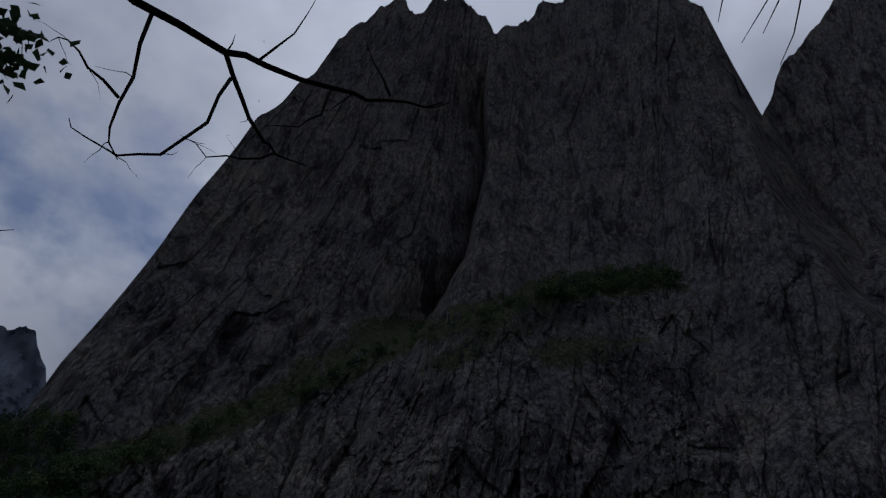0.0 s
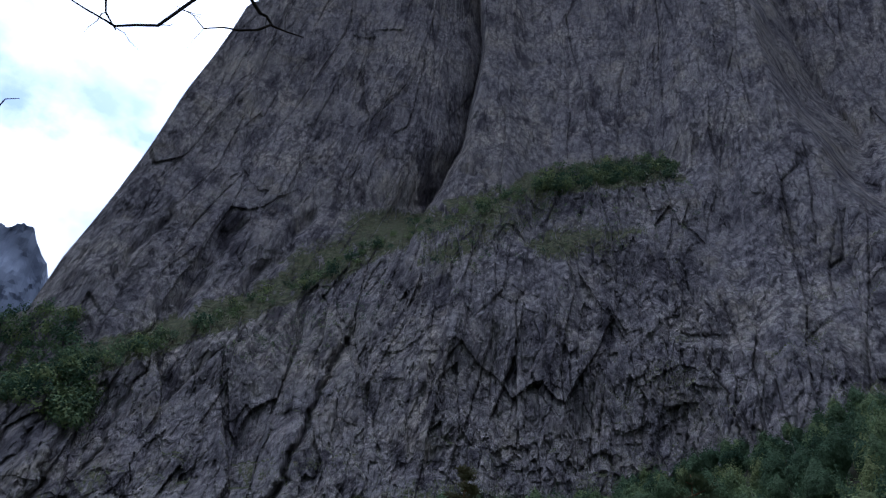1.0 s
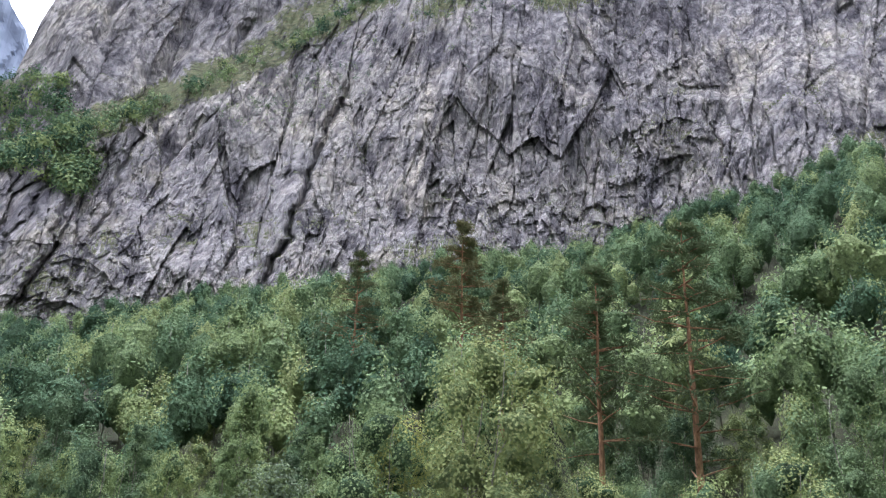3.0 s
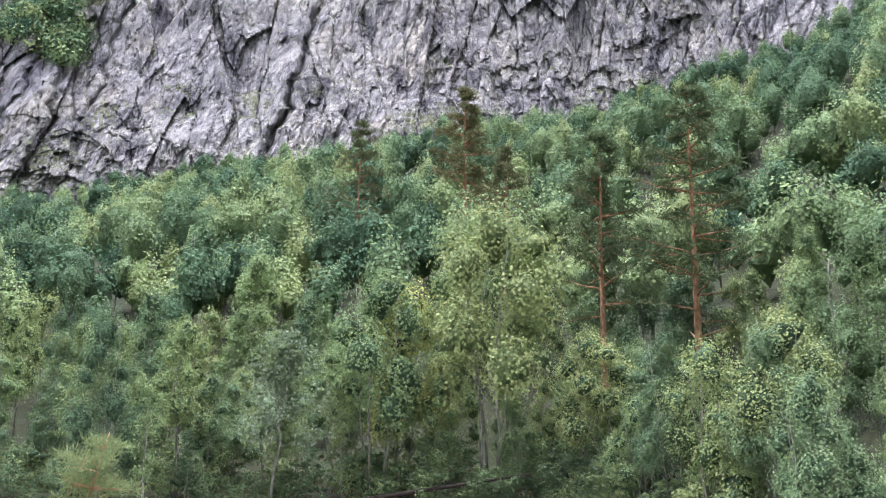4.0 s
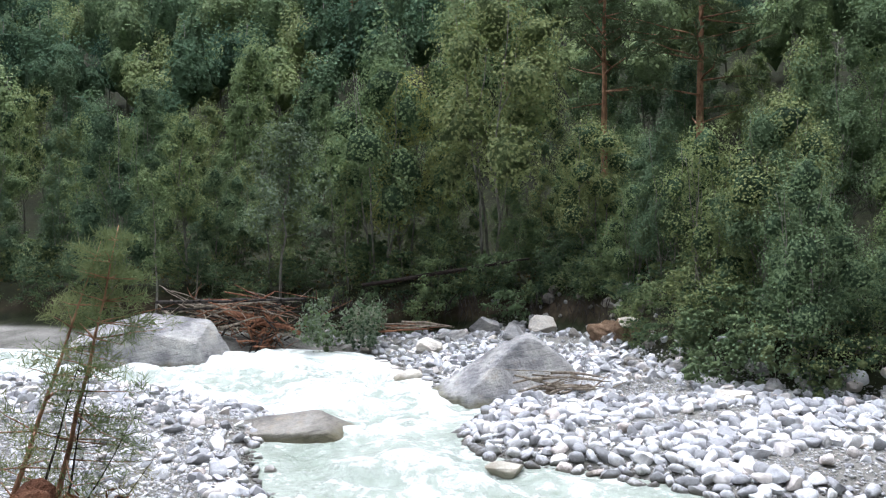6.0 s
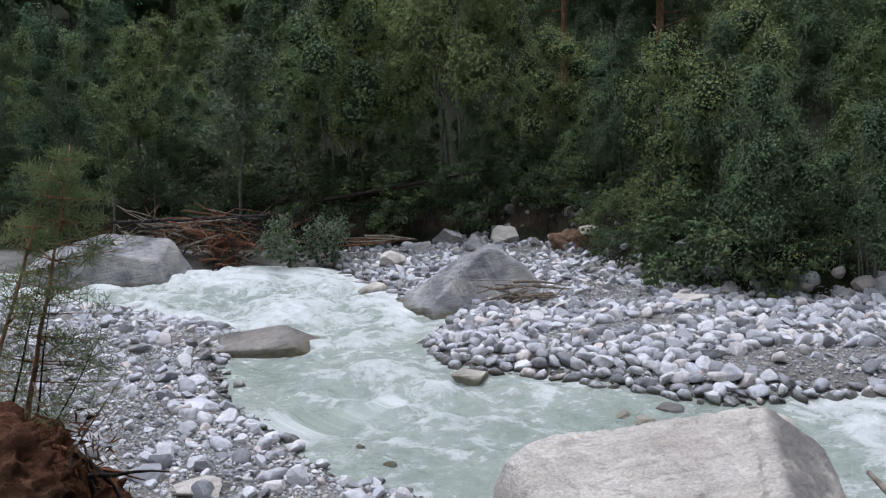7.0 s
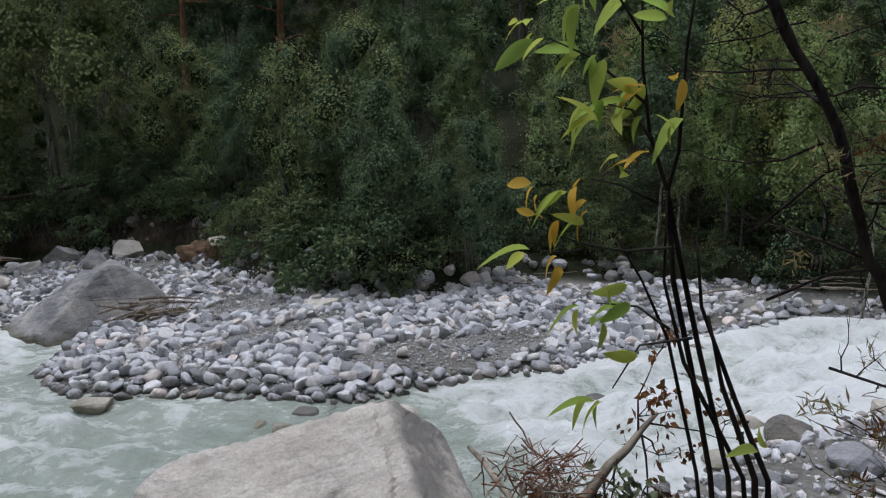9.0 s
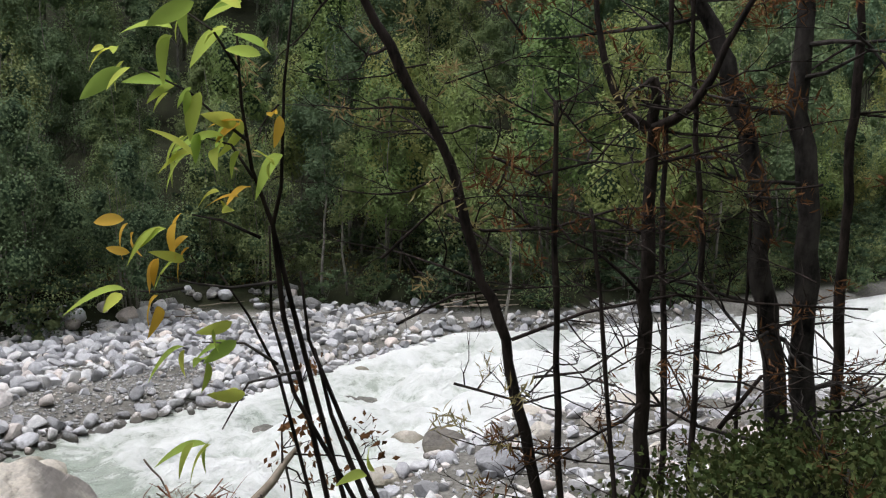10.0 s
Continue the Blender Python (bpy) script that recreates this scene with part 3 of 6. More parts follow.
def height(x, y):
    x, y = np.asarray(x, float), np.asarray(y, float)
    w, f, b = signed(x, y, RIVER), signed(x, y, WOOD), signed(x, y, BANK)
    rough = 0.12 * fbm(x * 0.45, y * 0.45, 3, 4)
    z = np.where(w > 0, -0.25 * np.minimum(w, 2), np.minimum(-0.45 * w, 0.2 - 0.06 * w)).clip(-0.5, 0.62) + rough * smooth(0, 1.5, -w)
    z = z + np.minimum(level(x), 2.5)
    az = np.degrees(np.arctan2(x, y))
    rise = np.interp(az, *SLOPE)
    z = z + np.interp(az, [-20, 13, 20, 30, 40], [1.5, 1.6, 1.0, 0.5, 0.35]) * smooth(-0.5, 0.9, f + 0.5 * fbm(x * 0.6, y * 0.6, 8, 3))
    climb = np.maximum(f - 3, 0)
    z = z + rise * np.minimum(climb ** 2 / (climb + 5), 175) + np.where(f > 0, smooth(4, 20, f) * 3.0 * fbm(x * 0.06, y * 0.06, 5, 4), 0)
    near = 3.0 + 0.15 * fbm(x * 0.5, y * 0.5, 11, 4)
    k = smooth(-1.7, 0.5, b + 0.5 * fbm(x * 1.3, y * 1.3, 12, 3))
    return z * (1 - k) + near * k


def axis(lo, hi, step, far, n):
    mid = np.arange(lo, hi + step / 2, step)
    out = np.geomspace(1, far, n)
    return np.concatenate([(lo - out)[::-1], mid, hi + out])


gx, gy = axis(-20, 34, 0.26, 3800, 46), axis(-4, 40, 0.26, 3800, 46)
X, Y = np.meshgrid(gx, gy)
Z = height(X.ravel(), Y.ravel())
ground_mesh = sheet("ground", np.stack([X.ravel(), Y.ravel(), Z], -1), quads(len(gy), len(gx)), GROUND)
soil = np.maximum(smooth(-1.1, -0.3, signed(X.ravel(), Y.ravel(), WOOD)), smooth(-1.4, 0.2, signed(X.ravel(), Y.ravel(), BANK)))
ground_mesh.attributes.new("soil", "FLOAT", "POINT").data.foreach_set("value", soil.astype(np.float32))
ground = thing("ground", "silty gravel shore and forest floor coloured dark for shade along a river", "ground", kind="structure", data=ground_mesh)

# the river
wx, wy = np.arange(-34, 62, 0.16), np.arange(-8, 39, 0.16)
X, Y = np.meshgrid(wx, wy)
x, y = X.ravel(), Y.ravel()
inside = signed(x, y, RIVER)
s_along, s_off, best, run = np.zeros(x.shape), np.zeros(x.shape), np.full(x.shape, 1e9), 0.0
for (ax, ay), (bx, by) in zip(STREAM, STREAM[1:]):
    dx, dy = bx - ax, by - ay
    span = math.hypot(dx, dy)
    t = np.clip(((x - ax) * dx + (y - ay) * dy) / span ** 2, 0, 1)
    d = np.hypot(x - ax - t * dx, y - ay - t * dy)
    near = d < best
    s_along = np.where(near, run + t * span, s_along)
    s_off = np.where(near, d * np.sign((x - ax) * dy - (y - ay) * dx), s_off)
    best = np.where(near, d, best)
    run += span
rapid = np.maximum(smooth(5.6, 7.4, x), np.maximum(0.55 * smooth(15, 20, y), 0.5 * np.exp(-((x - 0.5) ** 2 + (y - 14) ** 2) / 9)))
wave = fbm(s_along * 0.55, s_off * 0.9, 21, 5) * (0.2 + 0.5 * rapid) - 0.24 * np.abs(fbm(s_along * 0.9 + fbm(s_along, s_off, 27, 2), s_off * 0.8, 26, 4)) * (0.3 + rapid) + 0.10 * np.abs(fbm(s_along * 1.3, s_off * 1.3, 25, 3)) * (0.5 + rapid)
z = level(x) + 0.02 + wave * smooth(-0.2, 1.6, inside)
faces = quads(len(wy), len(wx))
keep = (inside > -0.5)[faces].all(1)
used = np.unique(faces[keep])
back = np.full(len(x), -1)
back[used] = np.arange(len(used))
water_mesh = sheet("water", np.stack([x, y, z], -1)[used], back[faces[keep]], WATER)
flow = np.stack([s_along, s_off, 0 * x], -1)[used].astype(np.float32)
water_mesh.attributes.new("flow", "FLOAT_VECTOR", "POINT").data.foreach_set("vector", flow.ravel())
foam = (0.2 * rapid - 0.02 + 0.10 * np.clip(wave * 3, -0.5, 1.0))[used].astype(np.float32)
water_mesh.attributes.new("foam", "FLOAT", "POINT").data.foreach_set("value", foam)
thing("water", "milky pale green glacier river with white foam", "river", kind="structure", data=water_mesh)

# ---- the mountain wall: a broken face that bends round the valley, cut by a grassy terrace and gullies ----
RIDGE_AZ = [-75, -60, -45, -34, -31.2, -30.4, -29.2, -26.4, -23.4, -17.4, -9.9, -0.5, 2.5, 7.6, 9, 21.4, 28.8, 30.9, 34.8, 41.8, 60, 100]
RIDGE_EL = [12, 17, 22, 26.5, 28.5, 32.2, 35.6, 43.9, 50.8, 57.9, 61.4, 62.0, 60.6, 60.8, 62.4, 62.2, 59.0, 51.2, 53.9, 55.9, 55, 40]
LEDGE = ([-60, -34, -30.7, -18.9, -5.3, 7.2, 18.8, 23.8, 28, 31], [18, 22, 23.2, 30.4, 38.2, 42.0, 42.4, 40.7, 36, 30])


def slabs(x, y, s, tilt=0.5):
    """Upright slabs of rock: a step of its own for each cell with a slight tilt, and the distance to the joint."""
    x, y = np.asarray(x, float), np.asarray(y, float)
    i, j = np.floor(x).astype(np.int64), np.floor(y).astype(np.int64)
    best = np.full(x.shape, 9.0)
    second, plane = best.copy(), np.zeros(x.shape)
    for di in (-1, 0, 1):
        for dj in (-1, 0, 1):
            a, b = i + di, j + dj
            cx, cy = a + hash01(a, b, s), b + hash01(a, b, s + 7)
            d = (x - cx) ** 2 + (y - cy) ** 2
            step = (hash01(a, b, s + 3) - 0.5) * (x - cx) * tilt + (hash01(a, b, s + 9) - 0.5)
            near = d < best
            second = np.where(near, best, np.minimum(second, d))
            plane = np.where(near, step, plane)
            best = np.where(near, d, best)
    return plane, np.sqrt(second) - np.sqrt(best)


def overhangs(u, h, period, s):
    """Broken courses: each leans back as it climbs, and the next juts out over it."""
    phase = h / period + 0.9 * fbm(u / (period * 1.1), h / (period * 4), s, 3) + 0.35 * np.floor(u / (period * 0.9) + 0.6 * fbm(u / period, h / period, s + 5, 2))
    return phase - np.floor(phase)


def wall_radius(az, el):
    """Distance of the wall from the bank, by bearing and angle of height, in degrees."""
    q, h = az * 2.9, el * 2.9
    r = 168 + 215 * np.maximum(0, (el - 14) / 46) ** 1.35 + np.interp(az, [-75, -35, -28, 0, 30, 60, 100], [150, 110, 45, 0, 10, 20, 0])
    lip = np.interp(az, *LEDGE) + 1.1 * fbm(az * 0.25, az * 0, 31, 4)
    west = 1 - smooth(-6, 0, az)
    terrace = smooth(-0.1 - 0.3 * west, 1.5 + 0.5 * west, el - lip + 0.8 * fbm(az * 0.9, el * 0.9, 39, 4)) * np.interp(az, [-60, -30, 18, 21, 24], [20, 24, 24, 8, 0])
    r = r + terrace
    # two narrow grassy steps lower on the face
    step = 38.2 + 0.07 * (az - 11) + 0.5 * fbm(az * 0.5, az * 0, 30, 3)
    r = r + 6 * smooth(0, 0.8, el - step) * smooth(4, 7, az) * (1 - smooth(15, 18, az))
    step = 30.6 - 0.25 * (az - 20) + 0.4 * fbm(az * 0.6, az * 0, 29, 3)
    r = r + 5 * smooth(0, 0.7, el - step) * smooth(16, 18, az) * (1 - smooth(23, 26, az))
    # the dark corner between the two upper faces
    corner = np.interp(el, [36, 39.5, 45, 51, 56, 60], [-5.5, -3.5, 0.2, 1.6, 1.2, 2])
    left = corner - az + 0.5 * fbm(el * 0.5, el * 0, 33, 3)
    r = r + np.where(left > 0, 52 * np.exp(-np.maximum(left, 0) / 4.5), 52 * np.exp(left * 7)) * smooth(37, 41, el) * (1 - smooth(53, 60, el))
    # the gully before the eastern peak
    gully = np.interp(el, [30, 37.6, 42.2, 46.6, 51.5, 60], [37, 34.4, 32.5, 31.0, 30.7, 30.6]) + 0.6 * fbm(el * 0.4, el * 0, 35, 3)
    r = r + 40 * np.exp(-((az - gully) / 1.0) ** 2) * smooth(33, 40, el) + 55 * smooth(0.0, 1.5, az - gully) * smooth(36, 42, el)
    # slanting overhangs low on the western face and a chimney below the terrace
    for a0, e0, lean, wide, lo, hi, deep in ((-20.5, 33, 0.45, 1.3, 29.5, 38.5, 9), (-14.2, 36.5, 0.6, 1.0, 33.5, 40, 8), (-16.8, 33, 0.5, 0.6, 30.5, 36, 5), (-25.5, 34, 0.5, 0.5, 31, 38, 4)):
        away = az - a0 - (el - e0) * lean + 0.7 * fbm(el * 0.8, az * 0.3, 36, 3)
        r = r + deep * np.where(away < 0, np.exp(-(away / wide) ** 2), np.exp(-(away / (0.25 * wide)) ** 2)) * smooth(lo, lo + 1.5, el) * (1 - smooth(hi - 1.5, hi, el))
    for a0, e0, lean, wide, hi, deep in ((-10.0, 26, 0.33, 0.3, 33, 7), (-25.6, 24, 0.28, 0.22, 28, 4), (-23.2, 24, 0.25, 0.18, 29, 3), (-27.5, 24, 0.3, 0.18, 27, 3), (20.3, 28, -0.2, 0.15, 38, 2.5)):
        line = az - a0 - (el - e0) * lean + 0.9 * fbm(el * 0.7, el * 0 + a0, 37, 4)
        r = r + deep * np.exp(-(line / (wide + 0.5 * wide * fbm(el * 0.9, az * 0.3, 38, 3))) ** 2) * (1 - smooth(hi - 2, hi, el))
    # broken relief, coarse to fine: upright slabs below the terrace, smoother leaning sheets above
    low = 1 - smooth(-1, 1, el - np.where(az > 21, 28, lip))
    u = q - 0.1 * h - 0.28 * west * np.maximum(0, h - 96) + 1.5 * fbm(q * 0.08, h * 0.08, 41, 3)
    v = h + 2 * fbm(q * 0.1, h * 0.1, 43, 3)
    r = r + 16 * fbm(q * 0.035, h * 0.03, 44, 4)
    for wide, tall, amp, crack, s in ((14.0, 0.34, 7.0, 1.0, 51), (5.4, 0.32, 4.2, 1.0, 52), (2.3, 0.30, 2.3, 0.7, 53), (1.05, 0.30, 1.1, 0.4, 54)):
        plane, joint = slabs(u / wide + 0.16 * fbm(u / wide, v / wide * 0.5, s + 20, 3), v / wide * tall, s, 1.1)
        r = r + (amp * plane + crack * (1 - smooth(0, 0.1, joint)) * smooth(-0.15, 0.3, vnoise(u * 0.08, v * 0.05, s + 40))) * (0.62 + 0.38 * low)
    broken = smooth(-0.12, 0.2, fbm(u * 0.05, v * 0.06, 45, 3))
    for period, amp, s in ((10.0, 1.5, 61), (4.2, 0.8, 62), (1.7, 0.35, 63)):
        r = r + amp * (overhangs(u, v, period, s) - 0.5) * (0.25 + 0.75 * broken) * (0.45 + 0.55 * low)
    r = r + (0.2 + 0.35 * low) * fbm(u * 1.1, v * 0.2, 57, 4) + 0.5 * fbm(u * 1.6, v * 1.1, 58, 4)
    return r


wa = np.concatenate([np.linspace(-75, -37, 60), np.linspace(-36.8, 45, 960), np.linspace(45.5, 100, 70)])
we = np.linspace(0, 1, 440)
top = np.interp(wa, RIDGE_AZ, RIDGE_EL) + 1.3 * fbm(wa * 0.35, wa * 0, 61, 5) * smooth(-32, -22, wa) * (1 - 0.6 * smooth(29, 31, wa))
A, V = np.meshgrid(wa, we)
E = 11 + (np.broadcast_to(top, A.shape) - 11) * V
R = wall_radius(A, E)
WALL_R = R
# the crest rounds over and falls away behind
H = 4.6 + R * np.tan(np.radians(E))
for k, (dr, dz) in enumerate(((12, -3), (60, -45), (160, -180))):
    R, H, A = np.vstack([R, R[439] + dr]), np.vstack([H, H[439] + dz]), np.vstack([A, wa])
xyz = np.stack([R * np.sin(np.radians(A)), R * np.cos(np.radians(A)), H], -1).reshape(-1, 3)
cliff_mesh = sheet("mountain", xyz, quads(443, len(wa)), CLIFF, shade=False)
# turf on the terrace, its bays and the steps below it
D = E - np.interp(wa, *LEDGE)[None, :]
A = np.broadcast_to(wa, E.shape)
grassy = smooth(-1.0, -0.2, D) * (1 - smooth(1.2, 2.6, D)) * (1 - smooth(18, 21, A))
grassy = np.maximum(grassy, smooth(0, 1, D) * (1 - smooth(2.5, 5, D)) * smooth(-15, -13, A) * (1 - smooth(-6, -4, A)))
grassy = np.maximum(grassy, 0.85 * smooth(-3.2, -1.5, D) * (1 - smooth(0, 1, D)) * smooth(-6, -3, A) * (1 - smooth(8, 11, A)))
grassy = np.maximum(grassy, 0.8 * smooth(-5.5, -4, D) * (1 - smooth(-3, -1.5, D)) * smooth(5, 8, A) * (1 - smooth(14, 18, A)))
grassy = np.concatenate([grassy.ravel(), np.zeros(3 * len(wa))])
cliff_mesh.attributes.new("turf", "FLOAT", "POINT").data.foreach_set("value", grassy.astype(np.float32))
thing("mountain", "steep grey rock wall with grassy ledges, gullies and cracks", "mountain", kind="structure", data=cliff_mesh)

# the pale peak far down the valley, its haze put into the rock colour
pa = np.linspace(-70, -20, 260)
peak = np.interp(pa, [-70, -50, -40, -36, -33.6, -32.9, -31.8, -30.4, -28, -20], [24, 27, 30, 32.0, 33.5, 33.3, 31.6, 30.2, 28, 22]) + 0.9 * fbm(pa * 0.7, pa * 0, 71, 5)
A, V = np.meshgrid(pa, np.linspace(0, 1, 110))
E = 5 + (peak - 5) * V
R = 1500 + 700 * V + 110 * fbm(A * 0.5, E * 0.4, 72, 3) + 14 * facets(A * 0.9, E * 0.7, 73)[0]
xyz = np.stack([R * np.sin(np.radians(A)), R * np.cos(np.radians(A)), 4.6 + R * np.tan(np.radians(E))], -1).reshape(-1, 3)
thing("far_mountain", "distant bare mountain peak, tinted blue grey for haze", "mountain", kind="structure", data=sheet("far_mountain", xyz, quads(110, 260), HAZED_ROCK, shade=False))

# an unseen wooded southern side, added behind the walker to block low sky light
sa = np.linspace(103, 262, 110)
A, V = np.meshgrid(sa, np.linspace(0, 1, 60))
R = 16 + 330 * V ** 1.3 + 14 * fbm(A * 0.06, V * 5, 81, 3)
H = 2.0 + 190 * V ** 1.15 * np.interp(A, [103, 125, 235, 262], [0.25, 1, 1, 0.2]) * (1 + 0.2 * fbm(A * 0.05, V * 3, 82, 3)) + 5 * np.abs(fbm(A * 0.9, V * 24, 83, 3))
xyz = np.stack([R * np.sin(np.radians(A)), R * np.cos(np.radians(A)), H], -1).reshape(-1, 3)
thing("mountain_south", "unseen dark wooded mountainside added to cut sky light", "mountain", kind="structure", data=sheet("mountain_south", xyz, quads(60, 110), FOREST))

# ---- trees ----
def broad_tree(seed, tall, spread, leaves, size, stems=1, bare=0.3, droop=0.0, clumps=26, lean=0.04, sides=4):
    """Stems with limbs, and leaf clumps round the limbs' ends. Returns the stems, the limbs and the leaves."""
    rng, nrng = random.Random(seed), np.random.default_rng(seed)
    trunks, wood, crown, clump = [], Geo(), Geo(), Geo()
    tips = []
    ball_v, ball_f = ball(1)
    for s in range(stems):
        a = rng.uniform(0, 6.28)
        foot = Vector((math.cos(a), math.sin(a), 0)) * (0.22 * tall / 8 if stems > 1 else 0)
        out = (spread * 0.45 if stems > 1 else lean * tall)
        head = Vector((math.cos(a) * out + rng.uniform(-1, 1) * lean * tall, math.sin(a) * out + rng.uniform(-1, 1) * lean * tall, tall * rng.uniform(0.82, 0.96)))
        path = bent(rng, foot + Vector((0, 0, -0.4)), head, 0.03, 9)
        girth = tall * 0.009 * (0.75 if stems > 1 else 1)
        trunks.append(Geo())
        tube(trunks[-1], path, [girth * (1 - 0.88 * k / 9) for k in range(10)], 6 if sides == 4 else 4)
        limbs = max(5, int(clumps / stems * 0.8))
        for k in range(limbs):
            t = bare + (1 - bare) * (k + rng.random()) / limbs
            i = min(int(t * 9), 8)
            p = path[i].lerp(path[i + 1], t * 9 - i)
            fan = spread * (0.95 - 0.75 * max(0, t - 0.45) / 0.55) * rng.uniform(0.45, 1.05)
            a = rng.uniform(0, 6.28)
            end = p + Vector((math.cos(a) * fan, math.sin(a) * fan, fan * rng.uniform(0.15, 0.75) - droop * fan))
            tube(wood, bent(rng, p, end, 0.06, 3), [girth * 0.38 * (1 - t * 0.6), girth * 0.28 * (1 - t * 0.6), girth * 0.18 * (1 - t * 0.5), 0.006], sides)
            tips += [(end, fan), (p.lerp(end, 0.6), fan)]
            for _ in range(2):
                b = rng.uniform(0, 6.28)
                q = p.lerp(end, rng.uniform(0.45, 0.95))
                tips.append((q + Vector((math.cos(b), math.sin(b), rng.uniform(-0.5, 0.8) - droop)) * spread * rng.uniform(0.15, 0.4), fan))
        tips.append((head, spread * 0.4))
    per = leaves / len(tips)
    middle = np.array([0, 0, tall * (bare + 1) * 0.5])
    for c, fan in tips:
        r = (0.13 + 0.15 * rng.random()) * spread
        n = int(per * rng.uniform(0.5, 1.5)) + 1
        clump.add(np.array(c) + ball_v * r * 0.42 * np.array([1, 1, 0.65]) * (1 + 0.25 * nrng.normal(size=(len(ball_v), 1))), ball_f)
        # loose sprays that thin out from the bough
        u = nrng.normal(size=(n, 3))
        p = np.array(c) + u * r * np.array([0.62, 0.62, 0.45]) + np.array([0, 0, -0.1 * r])
        out = (p - middle) / np.array([spread, spread, tall * 0.4])
        up = u * 0.3 + out * 0.6 + nrng.normal(size=(n, 3)) * 0.55 + np.array([0, 0, 0.3])
        way = nrng.normal(size=(n, 3)) * 0.8 + np.array([0, 0, -0.9 - droop])
        leaf_cards(crown, p, way, size * nrng.uniform(0.6, 1.3, n), nrng, 0.36, up)
    return trunks, wood, crown, clump


def dome_tree(seed, tall, spread, leaves, size, stems=1, bare=0.22, domes=9, lean=0.03, point=0.5):
    """A full-crowned tree: stems, limbs, and a crown of leafy domes with ragged edges, narrower towards the top."""
    rng, nrng = random.Random(seed), np.random.default_rng(seed)
    trunks, wood, crown, core = [], Geo(), Geo(), Geo()
    ball_v, ball_f = ball(1)
    paths = []
    for s in range(stems):
        a = 6.28 * (s + rng.random() * 0.6) / stems
        out = spread * 0.45 if stems > 1 else lean * tall
        foot = Vector((math.cos(a), math.sin(a), 0)) * (0.03 * tall if stems > 1 else 0)
        head = Vector((math.cos(a) * out, math.sin(a) * out, tall * rng.uniform(0.8, 0.93)))
        path = bent(rng, foot + Vector((0, 0, -0.4)), head, 0.03, 8)
        girth = tall * 0.0085 * (0.72 if stems > 1 else 1)
        trunks.append(Geo())
        tube(trunks[-1], path, [girth * (1 - 0.85 * k / 8) for k in range(9)], 6)
        paths.append((path, girth))
    lumps = [(Vector((0, 0, tall * 0.86)), spread * (0.5 - 0.14 * point), tall * 0.14)]
    for k in range(domes):
        t = bare + 0.1 + (0.72 - bare) * (k + rng.random()) / domes
        a = k * 2.4 + rng.uniform(-0.5, 0.5)
        wide = 1 - point * max(0, (t - 0.45) / 0.55)
        off = spread * wide * rng.uniform(0.35, 0.72)
        c = Vector((math.cos(a) * off, math.sin(a) * off, tall * t))
        path, girth = paths[k % stems]
        i = min(int(t * 8 * 0.8), 7)
        tube(wood, bent(rng, path[i], c, 0.06, 3), [girth * 0.4, girth * 0.3, girth * 0.2, 0.008], 4)
        lumps.append((c, spread * wide * rng.uniform(0.34, 0.52), spread * wide * rng.uniform(0.34, 0.55)))
    area = sum(r * h for _, r, h in lumps)
    for k, (c, r, h) in enumerate(lumps):
        shape = np.array([r, r, h])
        core.add(np.array(c) + ball_v * shape * 0.55 * (1 + 0.2 * nrng.normal(size=(len(ball_v), 1))), ball_f)
        n = int(leaves * r * h / area)
        u = nrng.normal(size=(n, 3))
        u /= np.linalg.norm(u, axis=1, keepdims=True)
        lump = 0.9 + 0.7 * vnoise(u[:, 0] * 2.3 + seed + k, u[:, 1] * 2.3 + u[:, 2] * 2.0, seed)
        p = np.array(c) + u * (lump * np.minimum(nrng.normal(0.9, 0.18, n), 1.2))[:, None] * shape
        p = p[p[:, 2] > tall * bare * 0.8]
        u = (p - np.array(c)) / shape
        n = len(p)
        leaf_cards(crown, p, nrng.normal(size=u.shape) * 0.8 + np.array([0, 0, -0.8]), size * nrng.uniform(0.6, 1.3, n), nrng, 0.36, u * 0.9 + nrng.normal(size=u.shape) * 0.32 + np.array([0, 0, 0.25]))
    return trunks, wood, crown, core


